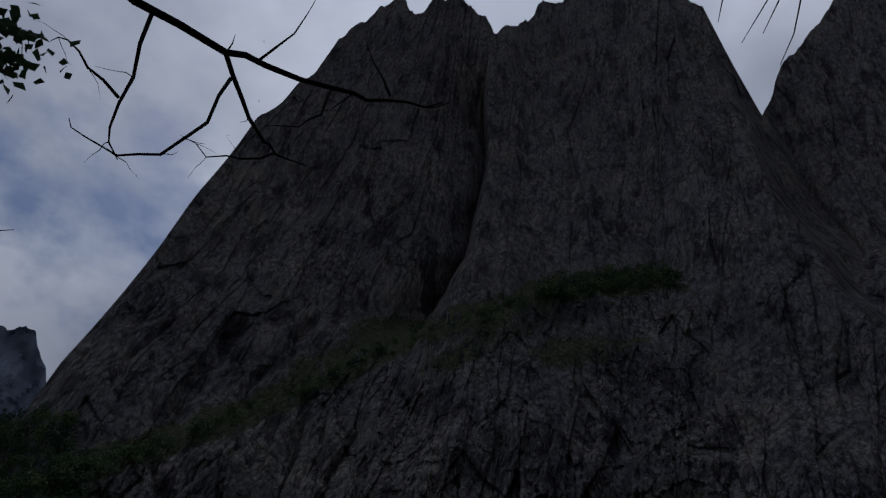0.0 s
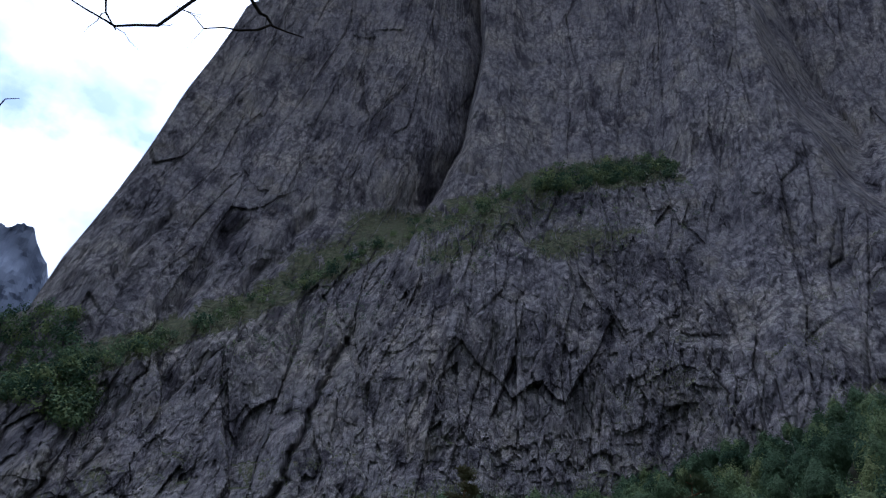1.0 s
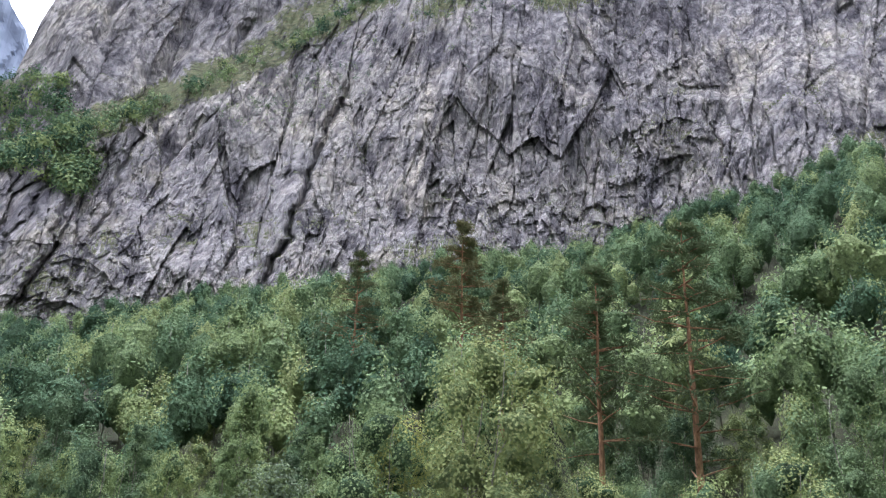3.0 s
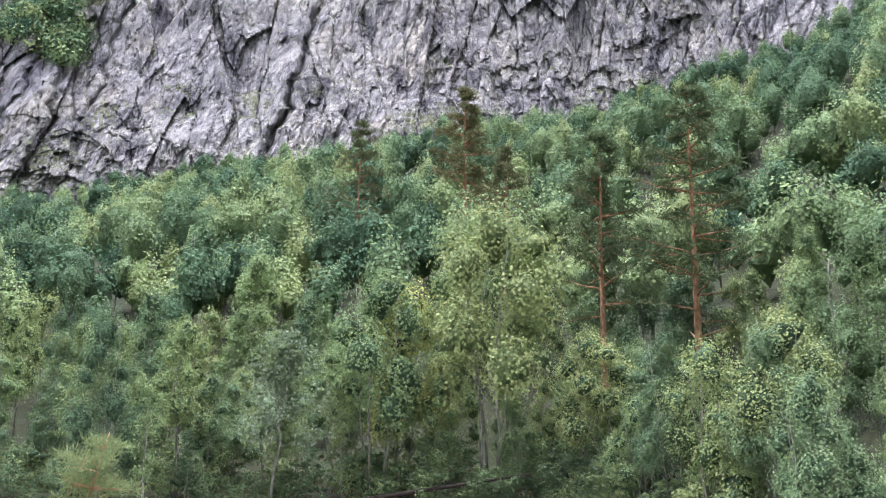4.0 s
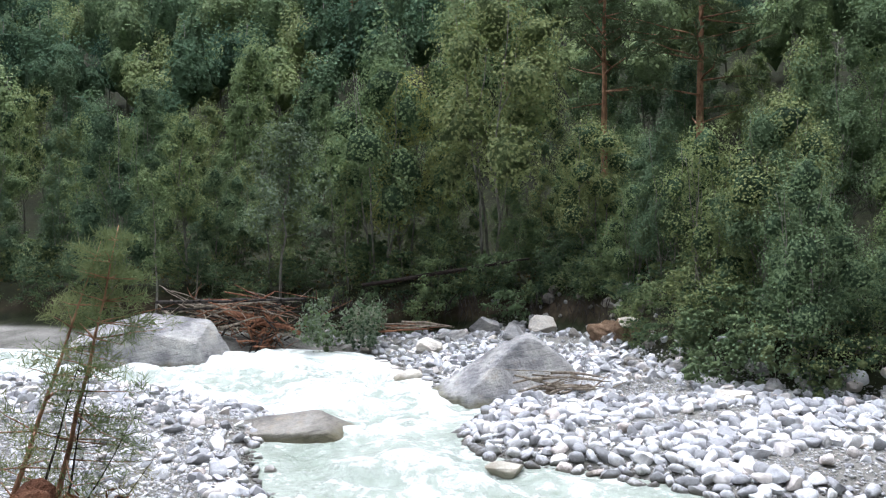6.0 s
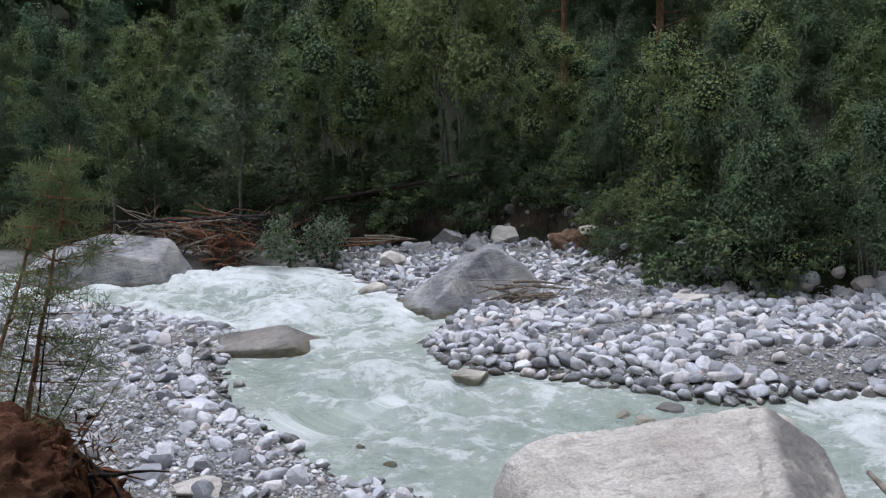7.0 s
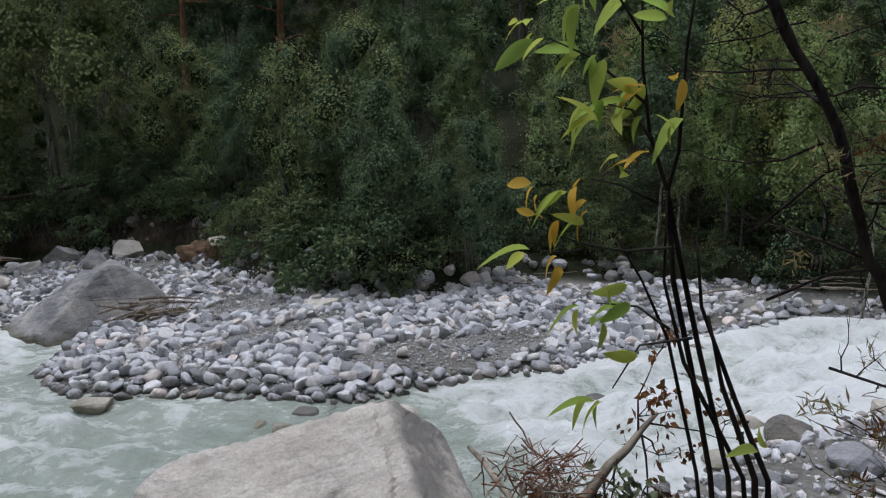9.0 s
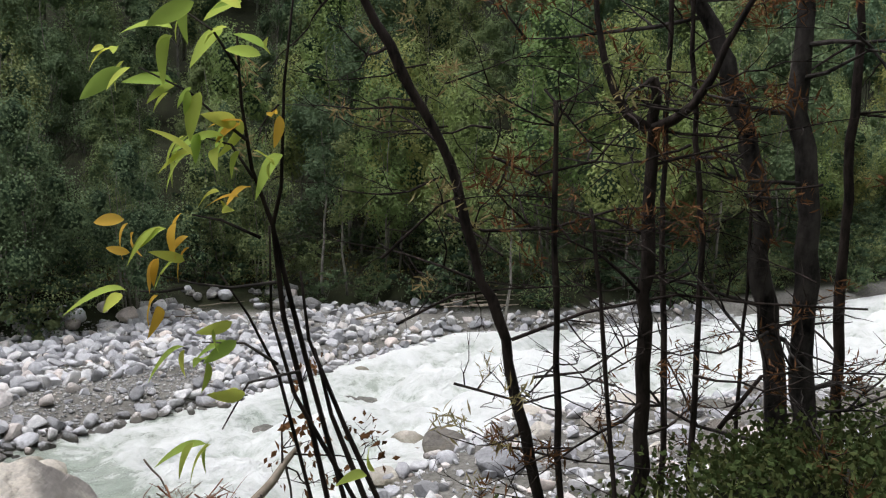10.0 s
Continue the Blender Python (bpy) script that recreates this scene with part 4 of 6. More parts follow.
def pine_tree(seed, tall, spread, tufts, bare=0.35, needle=0.2, gap=0.03, cards=22):
    """Straight stem, level boughs in whorls, needle tufts at the ends of the boughs."""
    rng, nrng = random.Random(seed), np.random.default_rng(seed)
    stem, wood, crown = Geo(), Geo(), Geo()
    path = bent(rng, (0, 0, -0.5), (rng.uniform(-0.3, 0.3), rng.uniform(-0.3, 0.3), tall), 0.008, 10)
    tube(stem, path, [tall * 0.0135 * (1 - 0.9 * k / 10) for k in range(11)], 8)
    t = bare * 0.6
    while t < 0.985:
        n = rng.randint(3, 5) if t > bare else rng.randint(1, 2)
        for _ in range(n):
            i = min(int(t * 10), 9)
            p = path[i].lerp(path[i + 1], t * 10 - i)
            a = rng.uniform(0, 6.28)
            reach = spread * (1 - max(0, (t - 0.42) / 0.58) ** 1.5 * 0.88) * rng.uniform(0.6, 1.05) * (0.7 if t < bare else 1)
            end = p + Vector((math.cos(a) * reach, math.sin(a) * reach, reach * rng.uniform(-0.12, 0.35)))
            bough = bent(rng, p, end, 0.05, 4)
            tube(wood, bough, [w * tall / 14 for w in (0.05, 0.038, 0.028, 0.018, 0.006)], 4)
            if t < bare and rng.random() < 0.55:
                continue
            for _ in range(tufts):
                q = rng.uniform(0.35, 1.05)
                k = min(int(q * 4), 3)
                c = bough[k].lerp(bough[min(k + 1, 4)], min(q * 4 - k, 1)) + Vector((rng.gauss(0, 0.16), rng.gauss(0, 0.16), rng.gauss(0.05, 0.1))) * reach * 0.6
                m = cards
                u = nrng.normal(size=(m, 3)) + np.array([math.cos(a) * 0.5, math.sin(a) * 0.5, 0.55])
                pc = np.array(c) + nrng.normal(size=(m, 3)) * np.array([0.16, 0.16, 0.08]) * needle * (3 if needle > 0.1 else 3)
                leaf_cards(crown, pc, u, needle * nrng.uniform(0.7, 1.5, m), nrng, 0.11 if needle > 0.1 else 0.035, (nrng.normal(size=(m, 3)) * 0.8 + np.array([math.cos(a) * 0.4, math.sin(a) * 0.4, 0.8])) if needle > 0.1 else None)
        t += gap * rng.uniform(0.7, 1.4)
    return [stem], wood, crown, None


def make_tree(name, label, shape, bark, leaf, category="tree", group=""):
    trunks, wood, crown, clump = shape
    root = thing(name, label, category, group)
    for g in trunks:
        part("trunk", g.mesh("trunk", bark), root)
    part("branchwork", wood.mesh("branchwork", bark), root)["kind"] = "stuff"
    part("crown", crown.mesh("crown", leaf, False), root)["kind"] = "stuff"
    if clump:
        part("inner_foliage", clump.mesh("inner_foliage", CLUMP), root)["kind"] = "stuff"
    return root


def stand(ob, x, y, scale, turn=0, sink=0.05, stretch=1.0):
    """Set a thing on the ground."""
    m = Matrix.Translation((x, y, float(height(np.array([x]), np.array([y]))[0]) - sink)) @ Matrix.Rotation(turn, 4, "Z") @ Matrix.Diagonal((scale, scale, scale * stretch, 1))
    return m


def polar(az, d):
    return d * math.sin(radians(az)), d * math.cos(radians(az))


def wood_edge(az, f):
    """Distance along a bearing at which one stands f metres inside the wood."""
    q = np.arange(13, 37, 0.05)
    return float(q[np.argmin(np.abs(signed(q * math.sin(radians(az)), q * math.cos(radians(az)), WOOD) - f))])


BIRCH = "slender broad-leaved tree with mottled green summer foliage on the riverbank"
KINDS = {
    "birch": make_tree("birch", BIRCH, dome_tree(1, 9, 2.0, 11180, 0.092, 1, 0.2, 10), BARK_GREY, LEAF_BROAD, group="riverside trees"),
    "birch2": make_tree("birch", BIRCH, dome_tree(2, 10, 2.3, 12740, 0.092, 2, 0.18, 12, point=0.7), BARK_GREY, LEAF_BROAD, group="riverside trees"),
    "alder": make_tree("alder", "dense dark green alder with several grey stems", dome_tree(3, 8, 2.3, 12220, 0.092, 4, 0.22, 10, point=0.35), BARK_GREY, LEAF_BROAD, group="riverside trees"),
    "alder2": make_tree("alder", "dense dark green alder with several grey stems", dome_tree(4, 7.5, 2.2, 11700, 0.092, 5, 0.14, 11, point=0.55), BARK_GREY, LEAF_BROAD, group="riverside trees"),
    "slim": make_tree("birch", "thin pale-stemmed tree with a small high crown", broad_tree(5, 8.5, 1.35, 3200, 0.11, 1, 0.45, 0.0, 18), BARK_GREY, LEAF_BROAD, group="riverside trees"),
    "willow": make_tree("willow", "leaning grey-stemmed willow with silvery sparse leaves", broad_tree(6, 8.5, 2.1, 4600, 0.115, 1, 0.42, 0.0, 22, 0.1), BARK_GREY, LEAF_SILVER, group="riverside trees"),
    "gold": make_tree("birch", "young tree with leaves turning yellow", dome_tree(7, 7, 1.8, 9360, 0.092, 2, 0.2, 9), BARK_GREY, LEAF_YELLOW, group="riverside trees"),
    "back": make_tree("birch", "broad-leaved tree in the thick of the wood", dome_tree(14, 9.5, 2.2, 5200, 0.14, 1, 0.2, 9), BARK_GREY, LEAF_BROAD, group="riverside trees"),
    "back2": make_tree("alder", "dense broad-leaved tree in the thick of the wood", dome_tree(15, 8.5, 2.5, 5600, 0.14, 2, 0.16, 9, point=0.35), BARK_GREY, LEAF_BROAD, group="riverside trees"),
    "pine": make_tree("pine", "tall pine with reddish trunk and sparse brownish green needles", pine_tree(8, 14, 3.2, 5, 0.40, 0.26, 0.042, 26), BARK_PINE, LEAF_NEEDLE, group="pines on the slope"),
    "pine2": make_tree("pine", "tall pine with reddish trunk and sparse brownish green needles", pine_tree(9, 13, 2.7, 5, 0.46, 0.26, 0.042, 26), BARK_PINE, LEAF_NEEDLE, group="pines on the slope"),
    "bush": make_tree("bush", "leafy green bush at the foot of the trees", broad_tree(10, 2.0, 1.1, 1500, 0.066, 3, 0.1, 0.0, 8, 0.04, 3), BARK_GREY, LEAF_BROAD, "bush", "riverside bushes"),
    "bush2": make_tree("bush", "low green bush overhanging the bank", broad_tree(11, 1.4, 1.2, 1500, 0.066, 3, 0.05, 0.15, 8, 0.04, 3), BARK_GREY, LEAF_BROAD, "bush", "riverside bushes"),
}
first_use = dict.fromkeys(KINDS, True)


def plant(kind, x, y, scale=1.0, turn=0.0, stretch=1.0):
    ob, m = KINDS[kind], stand(KINDS[kind], x, y, scale, turn, 0.05, stretch)
    if first_use[kind]:
        first_use[kind] = False
        ob.matrix_basis = m
        return ob
    return copy_thing(ob, m)


trng = random.Random(77)
# trees that stand out along the far bank: kind, bearing, distance, scale
for kind, az, d, s in (("willow", -11.2, 33.8, 0.98), ("alder", -4.2, 34.6, 1.2), ("alder", 3.6, 34.6, 1.35), ("birch2", -22.0, 36, 0.92), ("birch", -17.0, 36.5, 0.85),
                       ("pine", 17.2, 42, 1.26), ("pine2", 11.1, 41, 1.24), ("pine", -6.2, 78, 0.92), ("pine2", 1.5, 68, 1.15), ("pine2", 4.4, 60, 0.88), ("alder2", 13.8, 35, 0.8), ("birch", 12.5, 38.5, 0.75), ("alder", 14.4, 32.5, 0.62), ("birch2", 9.4, 37, 0.7), ("birch2", 27.0, 32, 1.05),
                       ("alder2", 17.6, 27.0, 1.05), ("alder2", 23.6, 22.2, 0.88), ("birch", 21.0, 25.5, 0.85), ("gold", -2.2, 35.5, 1.3), ("slim", -19.2, 34.2, 0.75), ("slim", -16.4, 34.8, 0.6),
                       ("alder2", 30, 22.6, 0.8), ("gold", 47.0, 27.5, 0.85), ("alder2", 36, 26, 0.95), ("gold", 52, 25, 0.7), ("slim", 42.5, 24.5, 0.9), ("slim", 44, 24.8, 0.8), ("slim", 55, 22, 0.85), ("gold", 58, 27, 1.0), ("gold", 63, 26, 0.9), ("gold", 43, 32, 1.1), ("gold", 68, 29, 1.0)):
    plant(kind, *polar(az, d), s * trng.uniform(0.97, 1.03), trng.uniform(0, 6.28))

# the front of the wood, tree by tree
spots = []
for _ in range(9000):
    x, y = trng.uniform(-34, 54), trng.uniform(4, 62)
    if math.degrees(math.atan2(x, y)) < -36 or math.degrees(math.atan2(x, y)) > 86:
        continue
    spots.append((x, y))
deep = signed(np.array([p[0] for p in spots]), np.array([p[1] for p in spots]), WOOD)
chosen = []
for (x, y), f in zip(spots, deep):
    if 1.0 < f < 20 and all((x - a) ** 2 + (y - b) ** 2 > (2.55 if f < 6 else 2.75) ** 2 for a, b, _ in chosen):
        chosen.append((x, y, f))
chosen = chosen[:330]
for x, y, f in chosen:
    kind = trng.choices(("birch", "birch2", "alder", "alder2", "slim", "gold"), (4, 4, 4, 3, 3, 0.4 if x < 16 else 24))[0] if f < 8 else trng.choices(("back", "back2", "birch", "pine2"), (5, 5, 1, 0.0))[0]
    s, up = (trng.uniform(0.6, 0.92) if f < 5 else trng.uniform(0.62, 0.92)), trng.uniform(0.88, 1.15)
    bearing, far = math.degrees(math.atan2(x, y)), math.hypot(x, y)
    # lower growth before the tall pines
    if far < 44 and min(abs(bearing - 10.9), abs(bearing - 17.4)) < 3.2:
        room = 4.6 + far * math.tan(radians(7.5)) - float(height(np.array([x]), np.array([y]))[0])
        s = min(s, max(room / (9.5 * up), 0.25))
    # young growth along the gravel further down
    if far < 32 and 13 < bearing < 36:
        room = 4.6 + far * math.tan(radians(trng.uniform(8, 12.5))) - float(height(np.array([x]), np.array([y]))[0])
        s = min(s, max(room / (9.0 * up), 0.3))
    plant(kind, x, y, s, trng.uniform(0, 6.28), up)

# trees along the far reach of the river
for k in range(22):
    x = 37 + 1.9 * k
    plant(trng.choice(("gold", "back2", "alder2")), x, 7.4 - (x - 33) * 8.4 / 37 + trng.uniform(0.8, 4.5), trng.uniform(0.6, 0.9), trng.uniform(0, 6.28))

# undergrowth along the foot of the bank
bushes = []
for (x, y), f in zip(spots, deep):
    if -0.4 < f < 6.5 and not (9 < math.degrees(math.atan2(x, y)) < 14.2 and f < 0.5) and len(bushes) < 300 and all((x - a) ** 2 + (y - b) ** 2 > 0.8 for a, b in bushes) :
        bushes.append((x, y))
        plant(trng.choice(("bush", "bush2")), x, y, trng.uniform(0.6, 1.3), trng.uniform(0, 6.28))

# low growth along the far reach
for k in range(26):
    x = 22.5 + 0.9 * k
    edge = 10.2 - (x - 25.4) * 2.8 / 7.6 if x < 33 else 7.4 - (x - 33) * 8.4 / 37
    plant(trng.choice(("bush", "bush2")), x, edge + trng.uniform(-0.7, 0.4), trng.uniform(0.6, 1.2), trng.uniform(0, 6.28))

# turf and small bushes hanging over the lip of the eroded bank
for k in range(34):
    az = trng.uniform(-14, 14)
    edge = wood_edge(az, 0.45)
    plant("bush2", *polar(az, float(edge)), trng.uniform(0.35, 0.65), trng.uniform(0, 6.28))

# bushes and ferns spilling down the eroded bank
for k in range(30):
    az = trng.uniform(8.5, 17.5)
    plant(trng.choice(("bush", "bush2")), *polar(az, wood_edge(az, trng.uniform(0.15, 1.0) if az < 13 else trng.uniform(-0.5, 0.8))), trng.uniform(0.4, 0.8), trng.uniform(0, 6.28))

# the wood up the slope to the foot of the wall
wood_g, leaf_g, core_g, tints = Geo(), Geo(), Geo(), []
core_tints = []
CORE_V, CORE_F = ball(1)
nrng = np.random.default_rng(5)
cand = nrng.uniform((-150, 16), (210, 240), (16000, 2))
cf = signed(cand[:, 0], cand[:, 1], WOOD)
ch = height(cand[:, 0], cand[:, 1])
cr, ca = np.hypot(cand[:, 0], cand[:, 1]), np.degrees(np.arctan2(cand[:, 0], cand[:, 1]))
grid, count = {}, 0
for (x, y), f, h, r, a in zip(cand, cf, ch, cr, ca):
    if f < 18 or r > np.interp(a, [-40, -25, 20, 90], [230, 200, 178, 170]) or a < -40 or a > 90:
        continue
    key = (int(x // 3.2), int(y // 3.2))
    if any((key[0] + i, key[1] + j) in grid for i in (-1, 0, 1) for j in (-1, 0, 1) if abs(i) + abs(j) < 2):
        continue
    grid[key] = 1
    count += 1
    tall = nrng.uniform(5.5, 12) * (1.0 if r < 130 else 0.8)
    wide = tall * nrng.uniform(0.17, 0.28)
    tube(wood_g, [(x, y, h - 0.5), (x + nrng.normal() * 0.3, y, h + tall * 0.9)], [0.011 * tall, 0.02], 4)
    tint = nrng.random()
    # a main dome and lower side domes, ragged with leaves
    domes = [((x, y, h + tall * 0.62), wide, tall * 0.4)]
    for _ in range(3):
        a, q = nrng.uniform(0, 6.28), nrng.uniform(0.35, 0.8)
        domes.append(((x + math.cos(a) * wide * 0.75, y + math.sin(a) * wide * 0.75, h + tall * nrng.uniform(0.3, 0.6)), wide * (1 - 0.5 * q), tall * 0.26 * (1.2 - 0.5 * q)))
    made = 0
    for k, (mid, rad, up) in enumerate(domes):
        core_g.add(np.array(mid) + CORE_V * np.array([rad, rad, up]) * (0.66 if r < 70 else 0.72 if r < 95 else 0.78) * (0.85 + 0.45 * vnoise(CORE_V[:, 0] * 2.6 + count, CORE_V[:, 1] * 2.6 + CORE_V[:, 2] * 2.1, 7) + 0.09 * nrng.normal(size=len(CORE_V)))[:, None], CORE_F)
        n = int((230 if k == 0 else 85) * (2.4 if r < 70 else 2.0 if r < 95 else 1.6 if r < 130 else 1.2))
        u = nrng.normal(size=(n, 3))
        u[:, 2] = np.abs(u[:, 2]) * 0.75 + u[:, 2] * 0.25
        u /= np.linalg.norm(u, axis=1, keepdims=True)
        lump = 0.85 + 0.6 * vnoise(u[:, 0] * 2.6 + count, u[:, 1] * 2.6 + u[:, 2] * 2.1, 7)
        p = np.array(mid) + u * (lump * nrng.normal(0.92, 0.13, n))[:, None] * np.array([rad, rad, up])
        leaf_cards(leaf_g, p, nrng.normal(size=u.shape) + np.array([0, 0, -0.5]), nrng.uniform(0.15, 0.32, n) * (1 if r < 110 else 1.25), nrng, 0.4, u + nrng.normal(size=u.shape) * 0.3 + np.array([0, 0, 0.1]))
        made += n
    tints.append(np.full(made * 4, tint))
    core_tints.append(tint)
hill = thing("hillside_wood", "dense mixed green wood covering the slope below the cliff", "wood", kind="stuff")
part("trunks", wood_g.mesh("trunks", BARK_GREY), hill)
crowns = leaf_g.mesh("crowns", LEAF_WOOD, False)
crowns.attributes.new("tint", "FLOAT", "POINT").data.foreach_set("value", np.concatenate(tints).astype(np.float32))
part("crowns", crowns, hill)
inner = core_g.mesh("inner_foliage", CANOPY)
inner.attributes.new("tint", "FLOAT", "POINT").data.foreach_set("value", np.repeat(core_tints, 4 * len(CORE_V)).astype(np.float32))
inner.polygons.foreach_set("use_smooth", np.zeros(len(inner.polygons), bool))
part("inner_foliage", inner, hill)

# herbs and low leaves on the forest floor near the river
herb, hn = Geo(), np.random.default_rng(48)
hp = hn.uniform((-20, 8), (44, 44), (26000, 2))
hf = signed(hp[:, 0], hp[:, 1], WOOD)
hp = hp[(hf > 0.5) & (hf < 8)][:9000]
hz = height(hp[:, 0], hp[:, 1])
leaf_cards(herb, np.column_stack([hp, hz + hn.uniform(0.0, 0.35, len(hp))]), hn.normal(size=(len(hp), 3)) + np.array([0, 0, 0.3]), hn.uniform(0.08, 0.17, len(hp)), hn, 0.4)
thing("forest_herbs", "low green herbs and ferns under the trees", "undergrowth", kind="stuff", data=herb.mesh("forest_herbs", LEAF_UNDER, False))

# ---- boulders ----
def boulder(label, az, d, size, mat, seed, z=None, turn=0.0, tilt=(0, 0), cuts=12, lev=4, sharp=0.72, name="boulder"):
    v, f = rock_shape(seed, size, cuts, lev, 0.10, sharp)
    x, y = polar(az, d)
    if z is None:
        z = float(height(np.array([x]), np.array([y]))[0]) + size[2] * 0.4
    at = Matrix.Translation((x, y, z)) @ Euler((radians(tilt[0]), radians(tilt[1]), turn)).to_matrix().to_4x4()
    return thing(name, label, "boulder", "boulders by the river", data=Geo().add(v, f).mesh(name, mat, False), at=at)


def block(label, az, d, mat, seed, planes, z, turn=0.0, rough=0.05, groove=None, name="boulder"):
    """A split block: a ball cut by named planes (normal, distance), its faces chipped and weathered."""
    v, f = ball(6)
    away = np.zeros(len(v))
    for n, dist in planes:
        n = np.array(n, float) / np.linalg.norm(n)
        away += np.maximum(v @ n / dist, 0) ** 48
    v = v / away[:, None] ** (1 / 48)
    nrm = v / np.linalg.norm(v, axis=1, keepdims=True)
    a, b = v[:, 0] * 1.3 + v[:, 2] * 0.7 + seed, v[:, 1] * 1.3 - v[:, 2] * 0.9
    p, j = facets(a * 0.8, b * 0.8, seed)
    q, k = facets(a * 2.3, b * 2.3, seed + 4)
    bend = 0.014 * p + 0.006 * q - 0.012 * (1 - smooth(0, 0.06, j)) + 0.05 * fbm(a * 1.2, b * 0.9, seed + 6, 3) + rough * 1.4 * fbm(a, b, seed, 5) + 0.025 * fbm(a * 6, b * 6, seed + 2, 4)
    if groove:
        line = (v[:, 0] - groove[0] - groove[1] * (v[:, 2] - 1) + 0.12 * fbm(v[:, 2] * 2, v[:, 1] * 2, seed + 8, 3)) / groove[2]
        bend = bend - 0.07 * np.exp(-line ** 2) - 0.03 * smooth(0, 1, line)
    px, py = polar(az, d)
    rock = Geo().add(v + nrm * bend[:, None], f).mesh(name, mat, False)
    if groove:
        rock.attributes.new("split", "FLOAT", "POINT").data.foreach_set("value", smooth(1.5, 5, line).astype(np.float32))
    return thing(name, label, "boulder", "boulders by the river", data=rock, at=Matrix.Translation((px, py, z)) @ Matrix.Rotation(turn, 4, "Z"))


block("large slanting grey boulder with a mossy foot in the river", 5.0, 22.0, BOULDER_GREY, 12,
      [((-0.58, -0.12, 0.80), 1.08), ((0.60, -0.05, 0.78), 1.46), ((0.12, -0.86, 0.52), 0.92), ((0, 0.9, 0.4), 0.95), ((-0.1, -0.15, 1), 1.42), ((1, 0, 0.1), 1.62), ((-0.9, -0.5, 0.1), 1.75), ((0.55, -0.75, 0.35), 1.35), ((0, 0, -1), 0.7)], 0.1, 0.05, 0.06)
block("huge pale boulder with a dark split face beside the near shore", 19.2, 8.3, BOULDER_PALE, 27,
      [((-0.17, -0.35, 0.92), 1.09), ((0.6, -0.35, 0.72), 1.55), ((0.95, -0.1, 0.25), 1.86), ((0.02, -0.95, 0.3), 1.18), ((-0.93, -0.3, 0.2), 1.6), ((-0.6, -0.25, 0.76), 1.58), ((0, 1, 0.15), 1.05), ((0.5, -0.8, 0.3), 1.55), ((0, 0, -1), 1.0)], -0.02, -0.1, 0.035, groove=(0.72, 0.25, 0.05))
block("broad pale boulder beside the log jam", -19.6, 28.8, BOULDER_GREY, 33,
      [((-0.3, -0.3, 0.9), 1.1), ((0.15, -0.4, 0.9), 1.0), ((0.85, -0.35, 0.4), 1.9), ((0, -0.9, 0.35), 0.9), ((-0.9, 0, 0.4), 2.3), ((0, 1, 0.2), 0.8), ((0, 0, -1), 1)], 0.3, 0.1)
block("flat brownish slab of rock reaching into the water", -13.2, 18.3, BOULDER_BROWN, 35,
      [((0.06, -0.3, 0.95), 0.24), ((-0.1, 0.3, 0.95), 0.3), ((0.1, -0.9, 0.4), 0.55), ((0, 1, 0.2), 0.6), ((-1, 0, 0.2), 2.2), ((0.45, -0.2, 0.85), 0.85), ((0, 0, -1), 0.5)], 0.12, 0.1, 0.13)
# bearing, distance, width, height factor
for k, (az, d, w, tall) in enumerate(((3.0, 31.0, 1.25, 1.0), (0.5, 29.8, 1.4, 0.6), (4.8, 29.4, 1.2, 0.9), (7.1, 30.4, 1.2, 0.95), (10.4, 28.6, 1.1, 0.5), (-0.7, 27.3, 1.3, 0.7),
                                      (9.3, 20.9, 0.75, 0.8), (19.5, 20.2, 0.95, 0.45), (14.7, 13.7, 0.62, 0.75), (21.9, 15.0, 0.55, 0.8), (18.3, 13.9, 0.6, 0.7), (26.8, 23.6, 0.8, 0.6),
                                      (-12.6, 12.9, 0.46, 0.8), (-14.4, 13.7, 0.7, 0.5), (-15.3, 10.1, 0.72, 0.5), (-18.0, 10.7, 0.48, 0.6), (30.6, 22.4, 0.6, 1.3))):
    boulder("worn grey boulder among the river cobbles", az, d, (w / 2, w * 0.42, w * 0.4 * tall), BOULDER_PALE if k in (3, 5, 7, 8, 14) else BOULDER_GREY if k in (0, 1, 2, 4, 11) else COBBLE, 100 + k, turn=k * 0.9, lev=4, cuts=11, sharp=0.64)
for k, (az, d, w) in enumerate(((4.4, 15.3, 0.8), (-2.5, 24.4, 1.2), (25.0, 13.3, 1.0), (-3.7, 11.9, 0.26), (-1.6, 11.2, 0.24), (-9.4, 21.2, 0.4), (16.5, 13.0, 0.5), (24.0, 13.9, 0.5))):
    boulder("wet brown rock awash in the river", az, d, (w / 2, w * 0.35, w * 0.24), BOULDER_GREY if k in (3, 4, 5) else BOULDER_PALE, 140 + k, float(level(polar(az, d)[0])) + 0.02, k * 0.7, lev=3)
srng = random.Random(9)
for k in range(42):
    az, d = srng.uniform(43, 84), srng.uniform(11.5, 18.5)
    x, y = polar(az, d)
    w = float(signed(np.array([x]), np.array([y]), RIVER)[0])
    if w < 1.2:
        q = srng.uniform(0.35, 0.95)
        boulder("brown-stained boulder at the edge of the rapids", az, d, (q / 2, q * 0.4, q * srng.uniform(0.25, 0.38)), srng.choice((BOULDER_PALE, BOULDER_BROWN, BOULDER_BROWN, COBBLE)), 200 + k, turn=k, lev=3, sharp=0.8)
